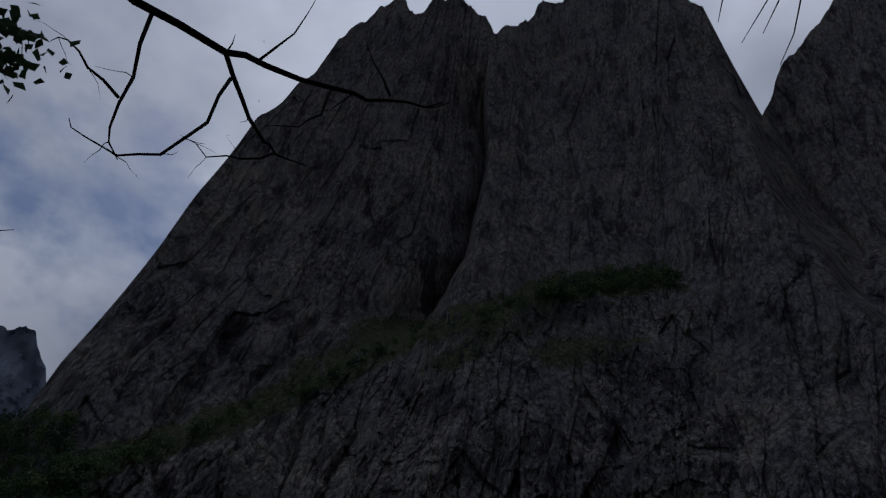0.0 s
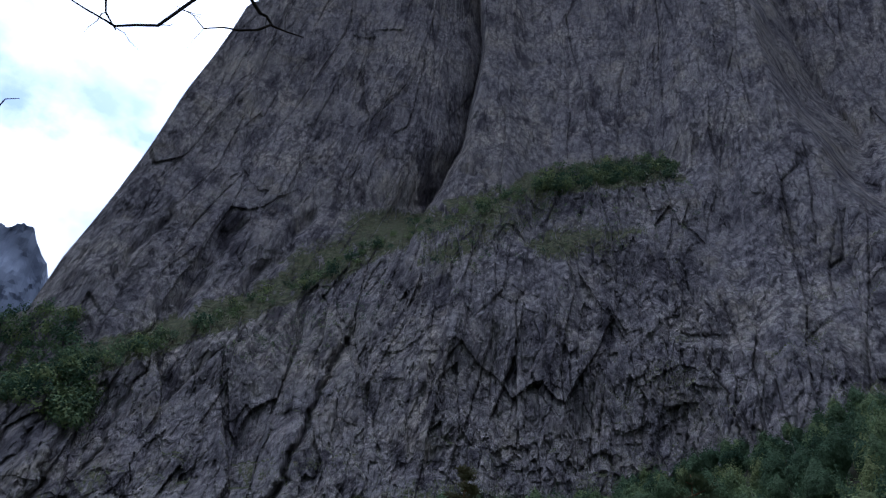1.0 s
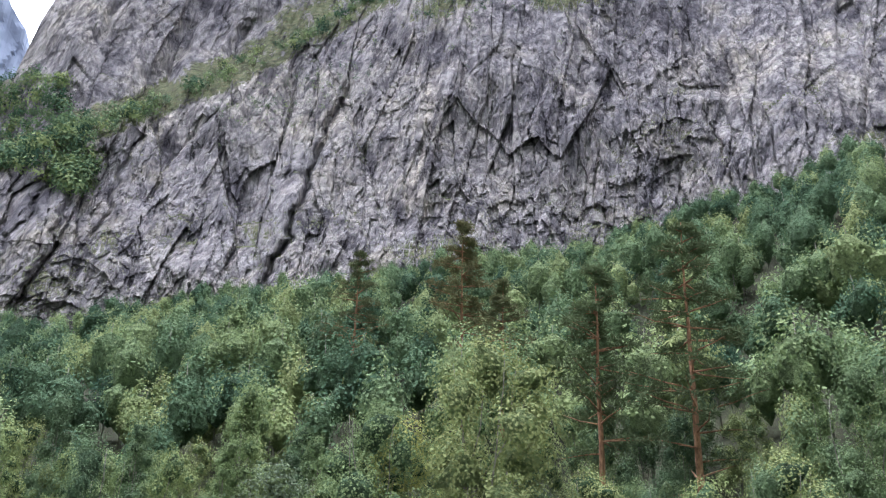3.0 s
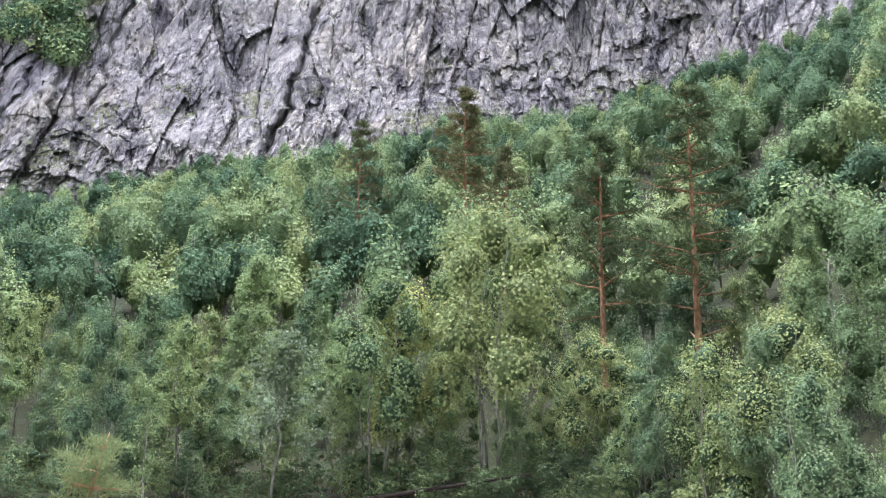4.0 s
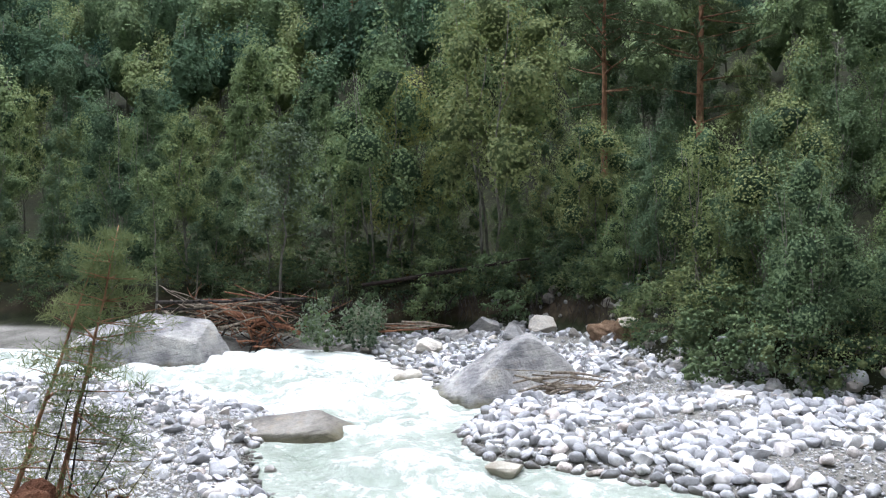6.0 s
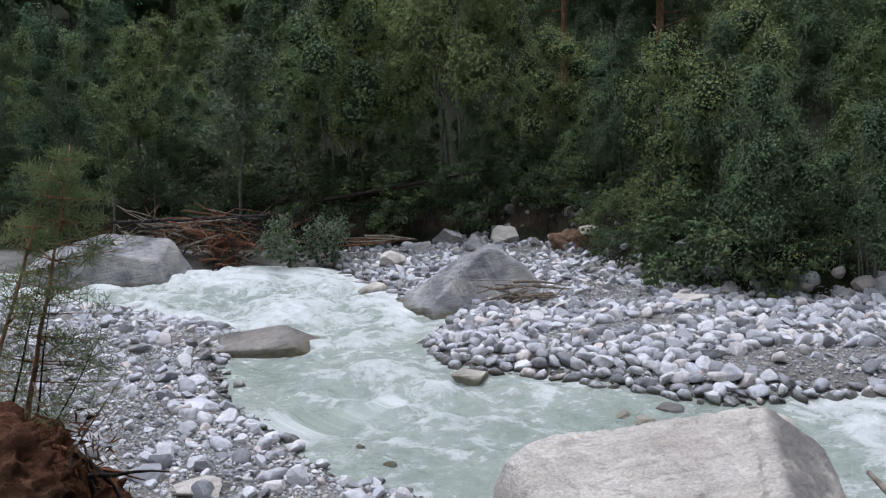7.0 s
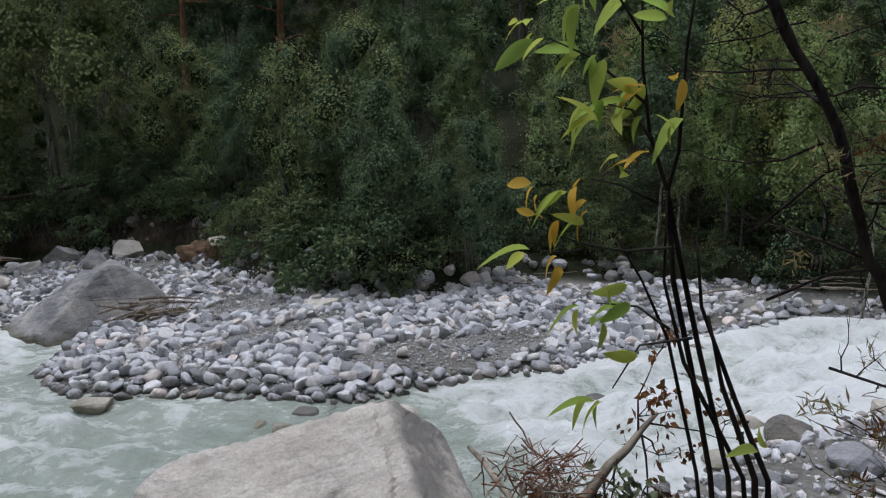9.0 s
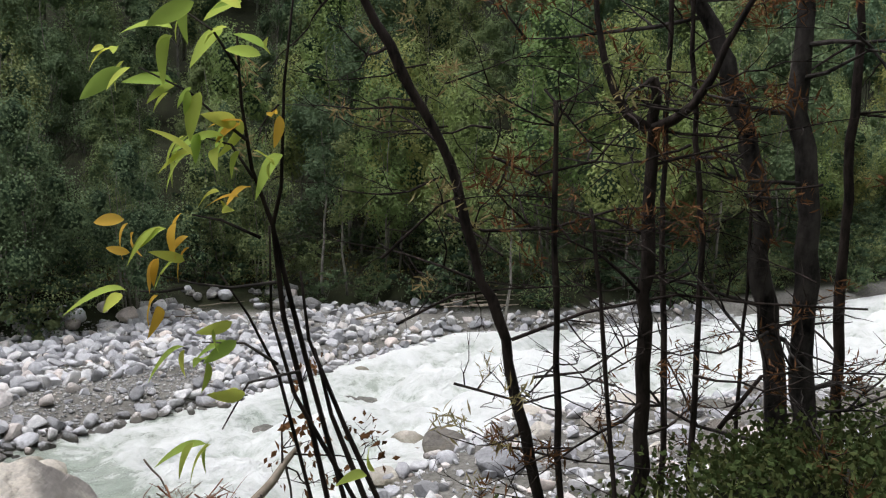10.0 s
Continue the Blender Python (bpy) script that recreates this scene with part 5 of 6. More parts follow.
for k in range(34):
    az, d = srng.uniform(-8, 13), srng.uniform(28.5, 32.5)
    q = srng.uniform(0.15, 0.5)
    boulder("angular stone fallen from the eroded bank", az, d, (q / 2, q * 0.42, q * 0.36), srng.choice((BOULDER_GREY, BOULDER_GREY, BOULDER_PALE)), 300 + k, turn=k, lev=2, sharp=0.7)

# scree below the eroded bank
for k in range(90):
    az = srng.uniform(3.5, 14.5)
    d = wood_edge(az, srng.uniform(-1.3, 0.45))
    q = srng.choice((0.1, 0.14, 0.18, 0.22, 0.3, 0.42, 0.55))
    boulder("angular stone on the scree of the eroded bank", az, d, (q / 2, q * 0.42, q * 0.4), srng.choice((BOULDER_GREY, BOULDER_BROWN)), 700 + k, turn=k, tilt=(srng.uniform(-25, 25), srng.uniform(-25, 25)), lev=2, sharp=0.62)

# dark rubble along the foot of the wood
for k in range(70):
    az = srng.uniform(14.6, 42)
    d = wood_edge(az, srng.uniform(-0.5, 0.5))
    q = srng.uniform(0.18, 0.62)
    boulder("dark stone half buried at the foot of the wood", az, float(d), (q / 2, q * 0.42, q * 0.38), srng.choice((BOULDER_GREY, BOULDER_GREY, COBBLE)), 500 + k, turn=k, lev=2, sharp=0.75)

# ---- driftwood ----
def ground_at(x, y):
    return float(height(np.array([x]), np.array([y]))[0])


def stick_pile(name, label, centre, n, length, spread, rise, mats, seed, lean=0.25, thick=0.035, heading=0.0, fan=0.6):
    """A heap of tangled sticks and poles, each a part of its own."""
    rng = random.Random(seed)
    root = thing(name, label, "driftwood", at=Matrix.Translation(centre))
    for k in range(n):
        a = heading + rng.gauss(0, fan)
        size = length * rng.uniform(0.35, 1.1)
        c = Vector((rng.gauss(0, spread[0]), rng.gauss(0, spread[1]), rng.random() ** 1.2 * rise))
        d = Vector((math.cos(a), math.sin(a) * 0.7, rng.gauss(0, lean))) * size / 2
        g = Geo()
        r = thick * rng.uniform(0.35, 1.3)
        tube(g, bent(rng, c - d, c + d, 0.05, 5), [r * 0.9, r, r * 0.9, r * 0.75, r * 0.5, r * 0.25], 5)
        if rng.random() < 0.5:
            e = c + d * rng.uniform(-0.3, 0.6)
            tube(g, bent(rng, e, e + Vector((rng.gauss(0, 0.3), rng.gauss(0, 0.3), rng.gauss(0.1, 0.25))) * size * 0.45, 0.1, 3), [r * 0.5, r * 0.4, r * 0.3, r * 0.12], 4)
        part("stick", g.mesh("stick", rng.choice(mats)), root)
    return root


jam = stick_pile("log_jam", "tangled jam of grey and rust-brown sticks against the bank", (*polar(-14.2, 31.4), 0.7), 150, 3.0, (1.35, 0.5), 1.15, (DRIFT, DRIFT, DRIFT_RED, BARK_SPLIT), 3, 0.3, 0.034, 0.0, 0.75)
for k, (x0, z0, x1, z1, r) in enumerate(((-0.2, 0.75, 2.6, -0.1, 0.13), (-2.6, 1.05, 2.3, 1.0, 0.06), (-2.4, 0.8, 1.9, 0.92, 0.05), (0.2, 1.1, 2.8, 1.15, 0.07))):
    g = Geo()
    tube(g, bent(random.Random(k), (x0, -0.55, z0), (x1, -0.5, z1), 0.04, 6), [r, r, r * 0.95, r * 0.9, r * 0.85, r * 0.75, r * 0.6], 8)
    part("log", g.mesh("log", DRIFT_RED if k == 0 else BARK_SPLIT), jam, "stripped fallen log")
stick_pile("root_tangle", "rust-brown tangle of roots hanging from the log jam to the water", (*polar(-12.4, 30.5), 0.15), 90, 1.3, (0.42, 0.25), 1.0, (DRIFT_RED, DRIFT_RED, BARK_SPLIT), 13, 0.9, 0.03, 0.3, 1.6)
stick_pile("driftwood", "bundle of bleached sticks washed against a boulder", (*polar(8.1, 20.7), 0.3), 40, 1.8, (0.45, 0.22), 0.6, (DRIFT, DRIFT), 5, 0.16, 0.034, 0.55, 0.25)
stick_pile("driftwood", "reddish sticks lying on the gravel below the bank", (*polar(-2.4, 29.8), 0.75), 12, 2.6, (0.6, 0.3), 0.3, (DRIFT_RED, DRIFT), 6, 0.06, 0.04, 0.1, 0.2)
stick_pile("driftwood", "thin bleached poles lying along the edge of the wood", (*polar(30.5, 22.6), 0.62), 9, 2.8, (0.9, 0.3), 0.15, (DRIFT,), 7, 0.05, 0.03, -0.25, 0.3)
stick_pile("driftwood", "pale poles lying on the stones by the far bank", (*polar(52, 22.6), 0.75), 8, 2.6, (1.6, 0.4), 0.15, (DRIFT,), 8, 0.05, 0.03, -0.4, 0.3)

g = Geo()
tube(g, bent(random.Random(4), spot(-5.5, -4.3, 32.2), spot(6.0, -2.5, 32.8), 0.012, 8), [0.07, 0.08, 0.08, 0.08, 0.075, 0.07, 0.06, 0.05, 0.035], 7)
thing("fallen_trunk", "dark slender fallen trunk leaning along the bank top", "log", data=g.mesh("fallen_trunk", BARK_DARK))

# a toppled leafy bush hanging over the water
for k, (az, d, sc, tilt) in enumerate(((-7.6, 29.9, 0.95, 62), (-5.6, 29.8, 0.8, 40), (-6.6, 29.6, 0.7, 80))):
    b = make_tree("toppled_bush", "toppled leafy bush with bare pale branches over the water", broad_tree(60 + k, 2.3, 1.0, 1500, 0.085, 4, 0.15, 0.15, 14), DRIFT, LEAF_SILVER, "bush")
    x, y = polar(az, d)
    b.matrix_basis = Matrix.Translation((x, y, 0.55)) @ Euler((radians(tilt), 0, 0.4 * k)).to_matrix().to_4x4() @ Matrix.Diagonal((sc, sc, sc, 1))

# the eroded bank: bare earth with a slab and hanging turf
slabs = ((12.6, 27.6, 1.0, 0.35, 1.35), (13.6, 27.2, 0.6, 0.55, 0.75))
for k, (az, d, w, h, z) in enumerate(slabs):
    boulder("pale slab sticking out of the eroded earth bank", az, d, (w / 2, 0.4, h / 2), BOULDER_PALE, 400 + k, z, 0.2 * k, lev=3, sharp=0.65)
for k, (az, d, w, z) in enumerate(((11.4, 28.3, 0.8, 0.75), (12.5, 27.8, 0.8, 0.85), (13.6, 27.4, 0.6, 0.8))):
    v, f = rock_shape(420 + k, (w, 0.5, 0.6), 9, 4, 0.6, 0.8)
    x, y = polar(az, d)
    thing("earth_bank", "raw brown earth of the undercut riverbank", "earth bank", data=Geo().add(v, f).mesh("earth_bank", EARTH_TAN), at=Matrix.Translation((x, y, z)))

# roots and soil hanging from the undercut edge
rrng = random.Random(55)
g = Geo()
for k in range(170):
    az = rrng.uniform(-10, 13)
    d = float(np.interp(az, [-10, -3, 3, 7, 10, 13], [32.6, 32.1, 32.0, 31.9, 30.2, 27.6])) + rrng.gauss(0, 0.12)
    x, y = polar(az, d)
    edge = Vector((x, y, rrng.uniform(1.4, 2.0)))
    tube(g, bent(rrng, edge, edge + Vector((rrng.gauss(0, 0.2), -abs(rrng.gauss(0, 0.12)), -rrng.uniform(0.3, 1.0))), 0.1, 4), [0.022, 0.018, 0.014, 0.010, 0.005], 3)
thing("hanging_roots", "thin roots hanging from the undercut riverbank", "roots", kind="stuff", data=g.mesh("hanging_roots", BARK_SPLIT))

# ---- on the near bank ----
def aimed(base, tip):
    d = (Vector(tip) - Vector(base)).normalized()
    return Matrix.Translation(base) @ d.to_track_quat("Z", "X").to_matrix().to_4x4()


# young pines at the edge of the earth bank
for k, (a0, e0, a1, e1, d, wide, tufts) in enumerate(((-25.2, -17.3, -20.9, -0.2, 5.2, 0.55, 5), (-28.6, -17.3, -25.2, -0.6, 5.2, 0.55, 5))):
    base, tip = spot(a0, e0, d), spot(a1, e1, d)
    tall = (Vector(tip) - Vector(base)).length
    p = make_tree("young_pine", "spindly young pine with soft yellowish green needles", pine_tree(30 + k, tall, wide, tufts, 0.16, 0.062, 0.06, 20), BARK_PINE, LEAF_YOUNG, group="young pines on the bank")
    p.matrix_basis = aimed(base, tip)
for k, (a0, e0, a1, e1, d, tall) in enumerate(((-23.4, -19.6, -19.3, -13.8, 4.7, 0.9), (-26.6, -17.6, -24.0, -7.5, 5.0, 1.0), (-24.4, -18.4, -22.0, -9.5, 5.0, 0.8), (-25.6, -18.0, -23.4, -11.0, 4.9, 0.7))):
    base, tip = spot(a0, e0, d), spot(a1, e1, d)
    p = make_tree("pine_sapling", "thin dark sapling with a few sparse needles", pine_tree(40 + k, (Vector(tip) - Vector(base)).length, 0.22, 1, 0.5, 0.06, 0.11, 8), BARK_DARK, LEAF_YOUNG, group="young pines on the bank")
    p.matrix_basis = aimed(base, tip)

# raw red earth and roots at the bank's lip
lip = thing("earth_bank", "crumbling red-brown earth bank with bare roots", "earth bank")
for k, (az, el, d, w) in enumerate(((-26.5, -20.0, 4.7, 0.55), (-23.6, -22.6, 4.5, 0.42), (-28.8, -21, 4.3, 0.6), (-21.6, -25.0, 4.4, 0.3))):
    v, f = rock_shape(450 + k, (w, w * 0.7, w * 0.75), 6, 5, 0.95, 0.9)
    part("clod", Geo().add(v, f).mesh("clod", EARTH), lip, at=Matrix.Translation(spot(az, el, d)))
rrng = random.Random(12)
for k in range(26):
    g = Geo()
    s = Vector(spot(rrng.uniform(-29, -21.5), rrng.uniform(-24, -18), rrng.uniform(4.1, 4.6)))
    tube(g, bent(rrng, s, s + Vector((rrng.uniform(-0.2, 0.5), rrng.uniform(-0.3, 0.1), rrng.uniform(-0.5, 0.0))), 0.15, 5), [0.016, 0.014, 0.012, 0.009, 0.006, 0.003], 4)
    part("root", g.mesh("root", DRIFT_RED if k % 2 else BARK_DARK), lip)


def near_spot(az, el, d):
    """The same as spot(), from two steps further along the bank."""
    x, y, z = spot(az, el, d)
    return x + 0.205, y - 0.12, z + 0.02


def mid_spot(az, el, d):
    x, y, z = spot(az, el, d)
    return x + 0.085, y - 0.05, z


litter = Geo()
lr = np.random.default_rng(49)
for _ in range(70):
    c = np.array(spot(lr.uniform(-30, -20.5), lr.uniform(-26, -17), lr.uniform(4.0, 4.5)))
    leaf_cards(litter, c + lr.normal(size=(16, 3)) * 0.05, lr.normal(size=(16, 3)) + np.array([0, 0, -0.4]), 0.07 * lr.uniform(0.5, 1.5, 16), lr, 0.06)
part("dry_litter", litter.mesh("dry_litter", LEAF_BROWN, False), lip)["kind"] = "stuff"


# dark young trunks with dead twigs on the near bank
def twig(g, rng, p, d, size, r, depth=2):
    q = p + d * size
    path = bent(rng, p, q, 0.10, 4)
    tube(g, path, [r, r * 0.85, r * 0.65, r * 0.45, r * 0.2], 4)
    ends = [q]
    if depth:
        for _ in range(rng.randint(2, 4)):
            c = path[rng.randint(1, 4)]
            side = Vector((rng.gauss(0, 0.8), rng.gauss(0, 0.8), rng.gauss(0.15, 0.5)))
            ends += twig(g, rng, c, (d * 0.7 + side).normalized(), size * rng.uniform(0.3, 0.6), r * 0.55, depth - 1)
    return ends


def near_trunk(label, pts, d, girth, seed, twigs=8, reach=0.6, forks=(), bark=BARK_DARK, needles=0, drop=True):
    rng, nr = random.Random(seed), np.random.default_rng(seed)
    root = thing("young_tree", label, "tree", "young trees on the near bank")
    path = [Vector(near_spot(a, e, d + 0.04 * k)) for k, (a, e) in enumerate(pts)]
    if drop:
        path.append(Vector((path[-1].x, path[-1].y, ground_at(path[-1].x, path[-1].y) - 0.1)))
    fine = []
    for a, b in zip(path, path[1:]):
        for k in range(4):
            fine.append(a.lerp(b, k / 4) + Vector((rng.gauss(0, 1), rng.gauss(0, 1), 0)) * girth * 0.12)
    fine.append(path[-1])
    g = Geo()
    n = len(fine) - 1
    tube(g, fine, [girth / 2 * (0.62 + 0.5 * k / n + rng.gauss(0, 0.05)) for k in range(n + 1)], 9)
    part("trunk", g.mesh("trunk", bark), root)
    for f in forks:
        g = Geo()
        fp = [Vector(near_spot(a, e, d)) for a, e in f]
        tube(g, fp, [girth * (0.36 - 0.24 * k / (len(fp) - 1)) for k in range(len(fp))], 7)
        part("limb", g.mesh("limb", bark), root)
    ends = []
    for _ in range(twigs):
        g = Geo()
        c = fine[rng.randint(0, int(n * 0.8))]
        a = rng.uniform(0, 6.28)
        ends += twig(g, rng, c, Vector((math.cos(a), math.sin(a), rng.gauss(0.1, 0.22))).normalized(), reach * rng.uniform(0.5, 1.2), girth * 0.11 + 0.002)
        part("branch", g.mesh("branch", bark), root)
    if needles:
        g = Geo()
        for c in rng.sample(ends, min(needles, len(ends))):
            m = 26
            leaf_cards(g, np.array(c) + nr.normal(size=(m, 3)) * 0.03, nr.normal(size=(m, 3)) + np.array([0, 0, 0.4]), 0.06 * nr.uniform(0.7, 1.4, m), nr, 0.07)
        part("needles", g.mesh("needles", LEAF_BROWN if seed % 2 else LEAF_YOUNG, False), root)
    return root


DARK = "dark slender young tree with dead leafless twigs"
near_trunk("stout grey-brown young trunk with scarred flaking bark", [(72.6, 24), (72.9, 11.4), (73.3, 3.2), (74.0, -5.6), (74.0, -12.3), (74.0, -19.3)], 4.6, 0.135, 1, 9, 0.9, bark=BARK_SPLIT, needles=30)
near_trunk("bent young trunk with peeling bark and a bare wound", [(65.5, 20), (66.8, 10.4), (68.5, 6.5), (70.2, 0.8), (71.2, -5.7), (72.1, -12.5), (72.9, -19.1)], 4.7, 0.125, 3, 9, 0.9, bark=BARK_SPLIT, needles=30)
near_trunk("dark young trunk that forks into two upturned limbs", [(64.0, 5.6), (64.1, 2.3), (64.1, -7.1), (63.9, -13.5), (64.0, -22.1)], 4.0, 0.078, 5, 8, 0.8,
           forks=([(63.9, 2.3), (62.6, 3.2), (61.6, 4.9), (60.9, 7), (60.4, 9.6), (60.0, 16)], [(64.2, 2.3), (65.6, 3.0), (66.7, 3.9), (67.8, 5.6), (68.6, 7.6), (70.5, 11), (72, 16)]), needles=30)
near_trunk("dark leaning young trunk with dead twigs", [(43.2, 16), (45.1, 10.7), (48.1, 4.9), (50.7, 0.0), (52.2, -5.8), (54.0, -10.4), (55.5, -16.5), (57.2, -22.6)], 3.4, 0.052, 6, 7, 0.7, needles=10)
near_trunk(DARK, [(57.9, 4.2), (57.8, -2.3), (58.1, -10.3), (58.6, -22.5)], 3.6, 0.034, 8, 12, 0.5, needles=14)
near_trunk(DARK, [(75.8, 20), (76.1, 10.5), (76.3, 6.5), (76.0, -0.3), (76.0, -7.2), (76.0, -16.3)], 5.0, 0.062, 9, 8, 0.8, needles=25)
near_trunk(DARK, [(66.3, 16), (66.5, 9.0), (66.9, 1.5), (67.5, -4.7), (67.3, -19.7)], 4.4, 0.034, 10, 9, 0.6, needles=16)
near_trunk(DARK, [(60.3, -3.0), (61.0, -8.7), (62.3, -22.3)], 3.5, 0.024, 11, 9, 0.45, needles=10)
near_trunk(DARK, [(65.2, 16), (65.1, 8.4), (64.9, -2.2), (65.4, -18.8)], 4.6, 0.036, 13, 8, 0.6, needles=20)
near_trunk(DARK, [(70.6, 2.0), (70.3, -8), (70.0, -19)], 4.8, 0.026, 15, 8, 0.5, needles=8)

# long level dead branches that cross between the trunks
cross = thing("dead_branches", "long bare dead branches sweeping between young trunks", "branch")
for k, (pts, d, r) in enumerate((([(50.5, -3.5), (53, -4.6), (57.5, -4.4), (62, -3.0), (66, -2.8)], 3.9, 0.010), ([(53.5, 0.5), (56.5, -0.8), (60.5, 0.2), (62.0, 2.0)], 3.7, 0.008), ([(55, -12), (60, -10), (66, -8.6), (71, -8.9), (77.5, -8.8)], 4.3, 0.011),
                              ([(69, -17), (71.5, -13.5), (73.6, -13.0)], 4.2, 0.013), ([(56.5, -14.5), (60, -14), (64.5, -11)], 3.8, 0.008), ([(46, -6.5), (50, -2.8), (51.5, -2.2)], 3.3, 0.007), ([(51, -15), (56, -16.2), (60, -15), (64, -12.5)], 3.7, 0.007),
                              ([(57, 5), (60, 1.5), (63.5, 1.0)], 3.8, 0.007), ([(47, -11), (51, -9), (55, -8.5), (60, -8.2)], 3.6, 0.007))):
    g = Geo()
    rng = random.Random(500 + k)
    p = [Vector(near_spot(a, e, d)) for a, e in pts]
    tube(g, p, [r * (1 - 0.5 * i / (len(p) - 1)) for i in range(len(p))], 5)
    for _ in range(7):
        i = rng.randint(0, len(p) - 2)
        twig(g, rng, p[i].lerp(p[i + 1], rng.random()), Vector((rng.gauss(0, 0.6), rng.gauss(0, 0.6), rng.gauss(0.2, 0.5))).normalized(), rng.uniform(0.12, 0.4), r * 0.5, 1)
    part("branch", g.mesh("branch", BARK_DARK), cross)

for k in range(26):
    rng = random.Random(900 + k)
    a0, e0, d = rng.uniform(49, 75), rng.uniform(-15, 7), rng.uniform(3.5, 4.6)
    span, sag, rise = rng.choice((-1, 1)) * rng.uniform(4, 11), rng.uniform(-1.8, 1.2), rng.uniform(-3, 3)
    p = [Vector(near_spot(a0 + span * t, e0 + rise * t + sag * math.sin(math.pi * t) + rng.gauss(0, 0.12), d + 0.25 * t)) for t in (0, 0.14, 0.28, 0.42, 0.56, 0.7, 0.85, 1)]
    g = Geo()
    r = rng.uniform(0.004, 0.0075)
    tube(g, p, [r * (1 - 0.75 * i / 7) for i in range(8)], 5)
    for _ in range(5):
        i = rng.randint(2, 7)
        twig(g, rng, p[i], ((p[i] - p[i - 1]).normalized() + Vector((rng.gauss(0, 0.5), rng.gauss(0, 0.5), rng.gauss(0, 0.6)))).normalized(), rng.uniform(0.1, 0.35), r * 0.45, 1)
    part("branch", g.mesh("branch", BARK_DARK), cross)

# the willow sapling with long leaves, close at hand
SAP = 1.9
sapling = thing("willow_sapling", "thin dark sapling with drooping lime green and golden leaves", "sapling")
for pts, r in (([(40.5, 11.7), (39.7, 5.2), (39.4, -1.6), (38.8, -4.2), (39.8, -8.8), (41.3, -14.9), (43.5, -22.7), (45, -39)], 0.0085), ([(36.7, 8.7), (36.9, 4.0), (37.5, -0.4), (38.8, -4.2), (39.4, -10.3), (40.7, -15.6), (42.3, -22.6), (44.5, -39)], 0.009),
               ([(35.2, -7.2), (37.1, -10.2), (39.0, -14.1), (41.2, -22.6), (44, -39)], 0.006), ([(40.6, -7.3), (41.1, -11.9), (43.6, -18.0), (45.9, -22.7), (47, -39)], 0.009), ([(38.6, -4.2), (38.6, -10.3), (40.1, -15.6), (44.3, -22.7), (46.5, -39)], 0.0075),
               ([(41.5, -12.5), (42.6, -17), (45.0, -22.7), (46, -39)], 0.010)):
    g = Geo()
    p = [Vector(near_spot(a, e, SAP + 0.03 * k)) for k, (a, e) in enumerate(pts)]
    fine = []
    for a, b in zip(p, p[1:]):
        fine += [a, a.lerp(b, 0.5)]
    fine.append(p[-1])
    tube(g, fine, [0.8 * r * (0.35 + 0.65 * min(1, 1.6 * k / (len(fine) - 1))) for k in range(len(fine))], 7)
    part("stem", g.mesh("stem", BARK_DARK), sapling)


def leaf_mesh(name, mat, curl):
    """A pointed blade, folded along its rib and curled at the tip; base at the origin, one unit long towards +y."""
    rows = 9
    v, f = [], []
    for k in range(rows):
        t = k / (rows - 1)
        w = 0.17 * math.sin(math.pi * t ** 0.8) ** 0.8 + 0.004
        z = -curl * t * t
        v += [(-w, t, z + 0.35 * w), (0, t, z), (w, t, z + 0.35 * w)]
        if k:
            a = 3 * (k - 1)
            f += [(a, a + 1, a + 4, a + 3), (a + 1, a + 2, a + 5, a + 4)]
    return Geo().add(v, f).mesh(name, mat)


LEAF_MESH = {"lime": [leaf_mesh("leaf", LEAF_LIME, c) for c in (0.25, 0.6, 0.9)], "gold": [leaf_mesh("leaf", LEAF_GOLD, c) for c in (0.4, 0.8)]}
lrng = random.Random(31)
LIME_AT = ((28.8, 6.6), (32.4, 4.8), (33.7, 4.3), (30.1, 5.6), (33.8, 9.6), (36.8, 9.8), (38.6, 7.0), (34.1, 0.1), (33.8, 1.4), (36.6, 1.1), (36.3, 2.4), (31.6, -4.4), (33.2, -6.2), (29.6, -8.8), (35.3, -2.3), (32.7, -12.6),
           (35.8, -10.9), (35.9, -15.4), (34.7, -18.2), (33.6, -18.5), (39.2, -0.0), (35.7, 8.3), (32.9, 7.9), (34.6, -13.5), (36.0, -12.4), (45.1, -20.6))
GOLD_AT = ((29.6, -4.3), (30.2, -5.2), (33.3, -3.9), (33.6, -5.6), (31.3, -6.6), (31.0, -9.0), (36.8, -2.4), (36.6, 2.2), (38.5, 2.8))
for kind, places in (("lime", LIME_AT), ("gold", GOLD_AT)):
    for az, el in places:
        for _ in range((3 if el > -1 else 2) if kind == "lime" else 2):
            size = lrng.uniform(0.05, 0.11) if kind == "lime" else lrng.uniform(0.05, 0.08)
            p = Vector(near_spot(az + lrng.gauss(0, 0.35), el + lrng.gauss(0.3, 0.3), SAP + lrng.gauss(0, 0.03)))
            d = Vector((-0.6 + lrng.gauss(0, 0.45), 0.3 + lrng.gauss(0, 0.45), -0.25 + lrng.gauss(0, 0.4))).normalized()
            q = d.to_track_quat("Y", "Z").to_matrix().to_4x4() @ Matrix.Rotation(lrng.gauss(0, 0.7), 4, "Y")
            part("leaf", lrng.choice(LEAF_MESH[kind]), sapling, at=Matrix.Translation(p) @ q @ Matrix.Diagonal((size, size, size, 1)))
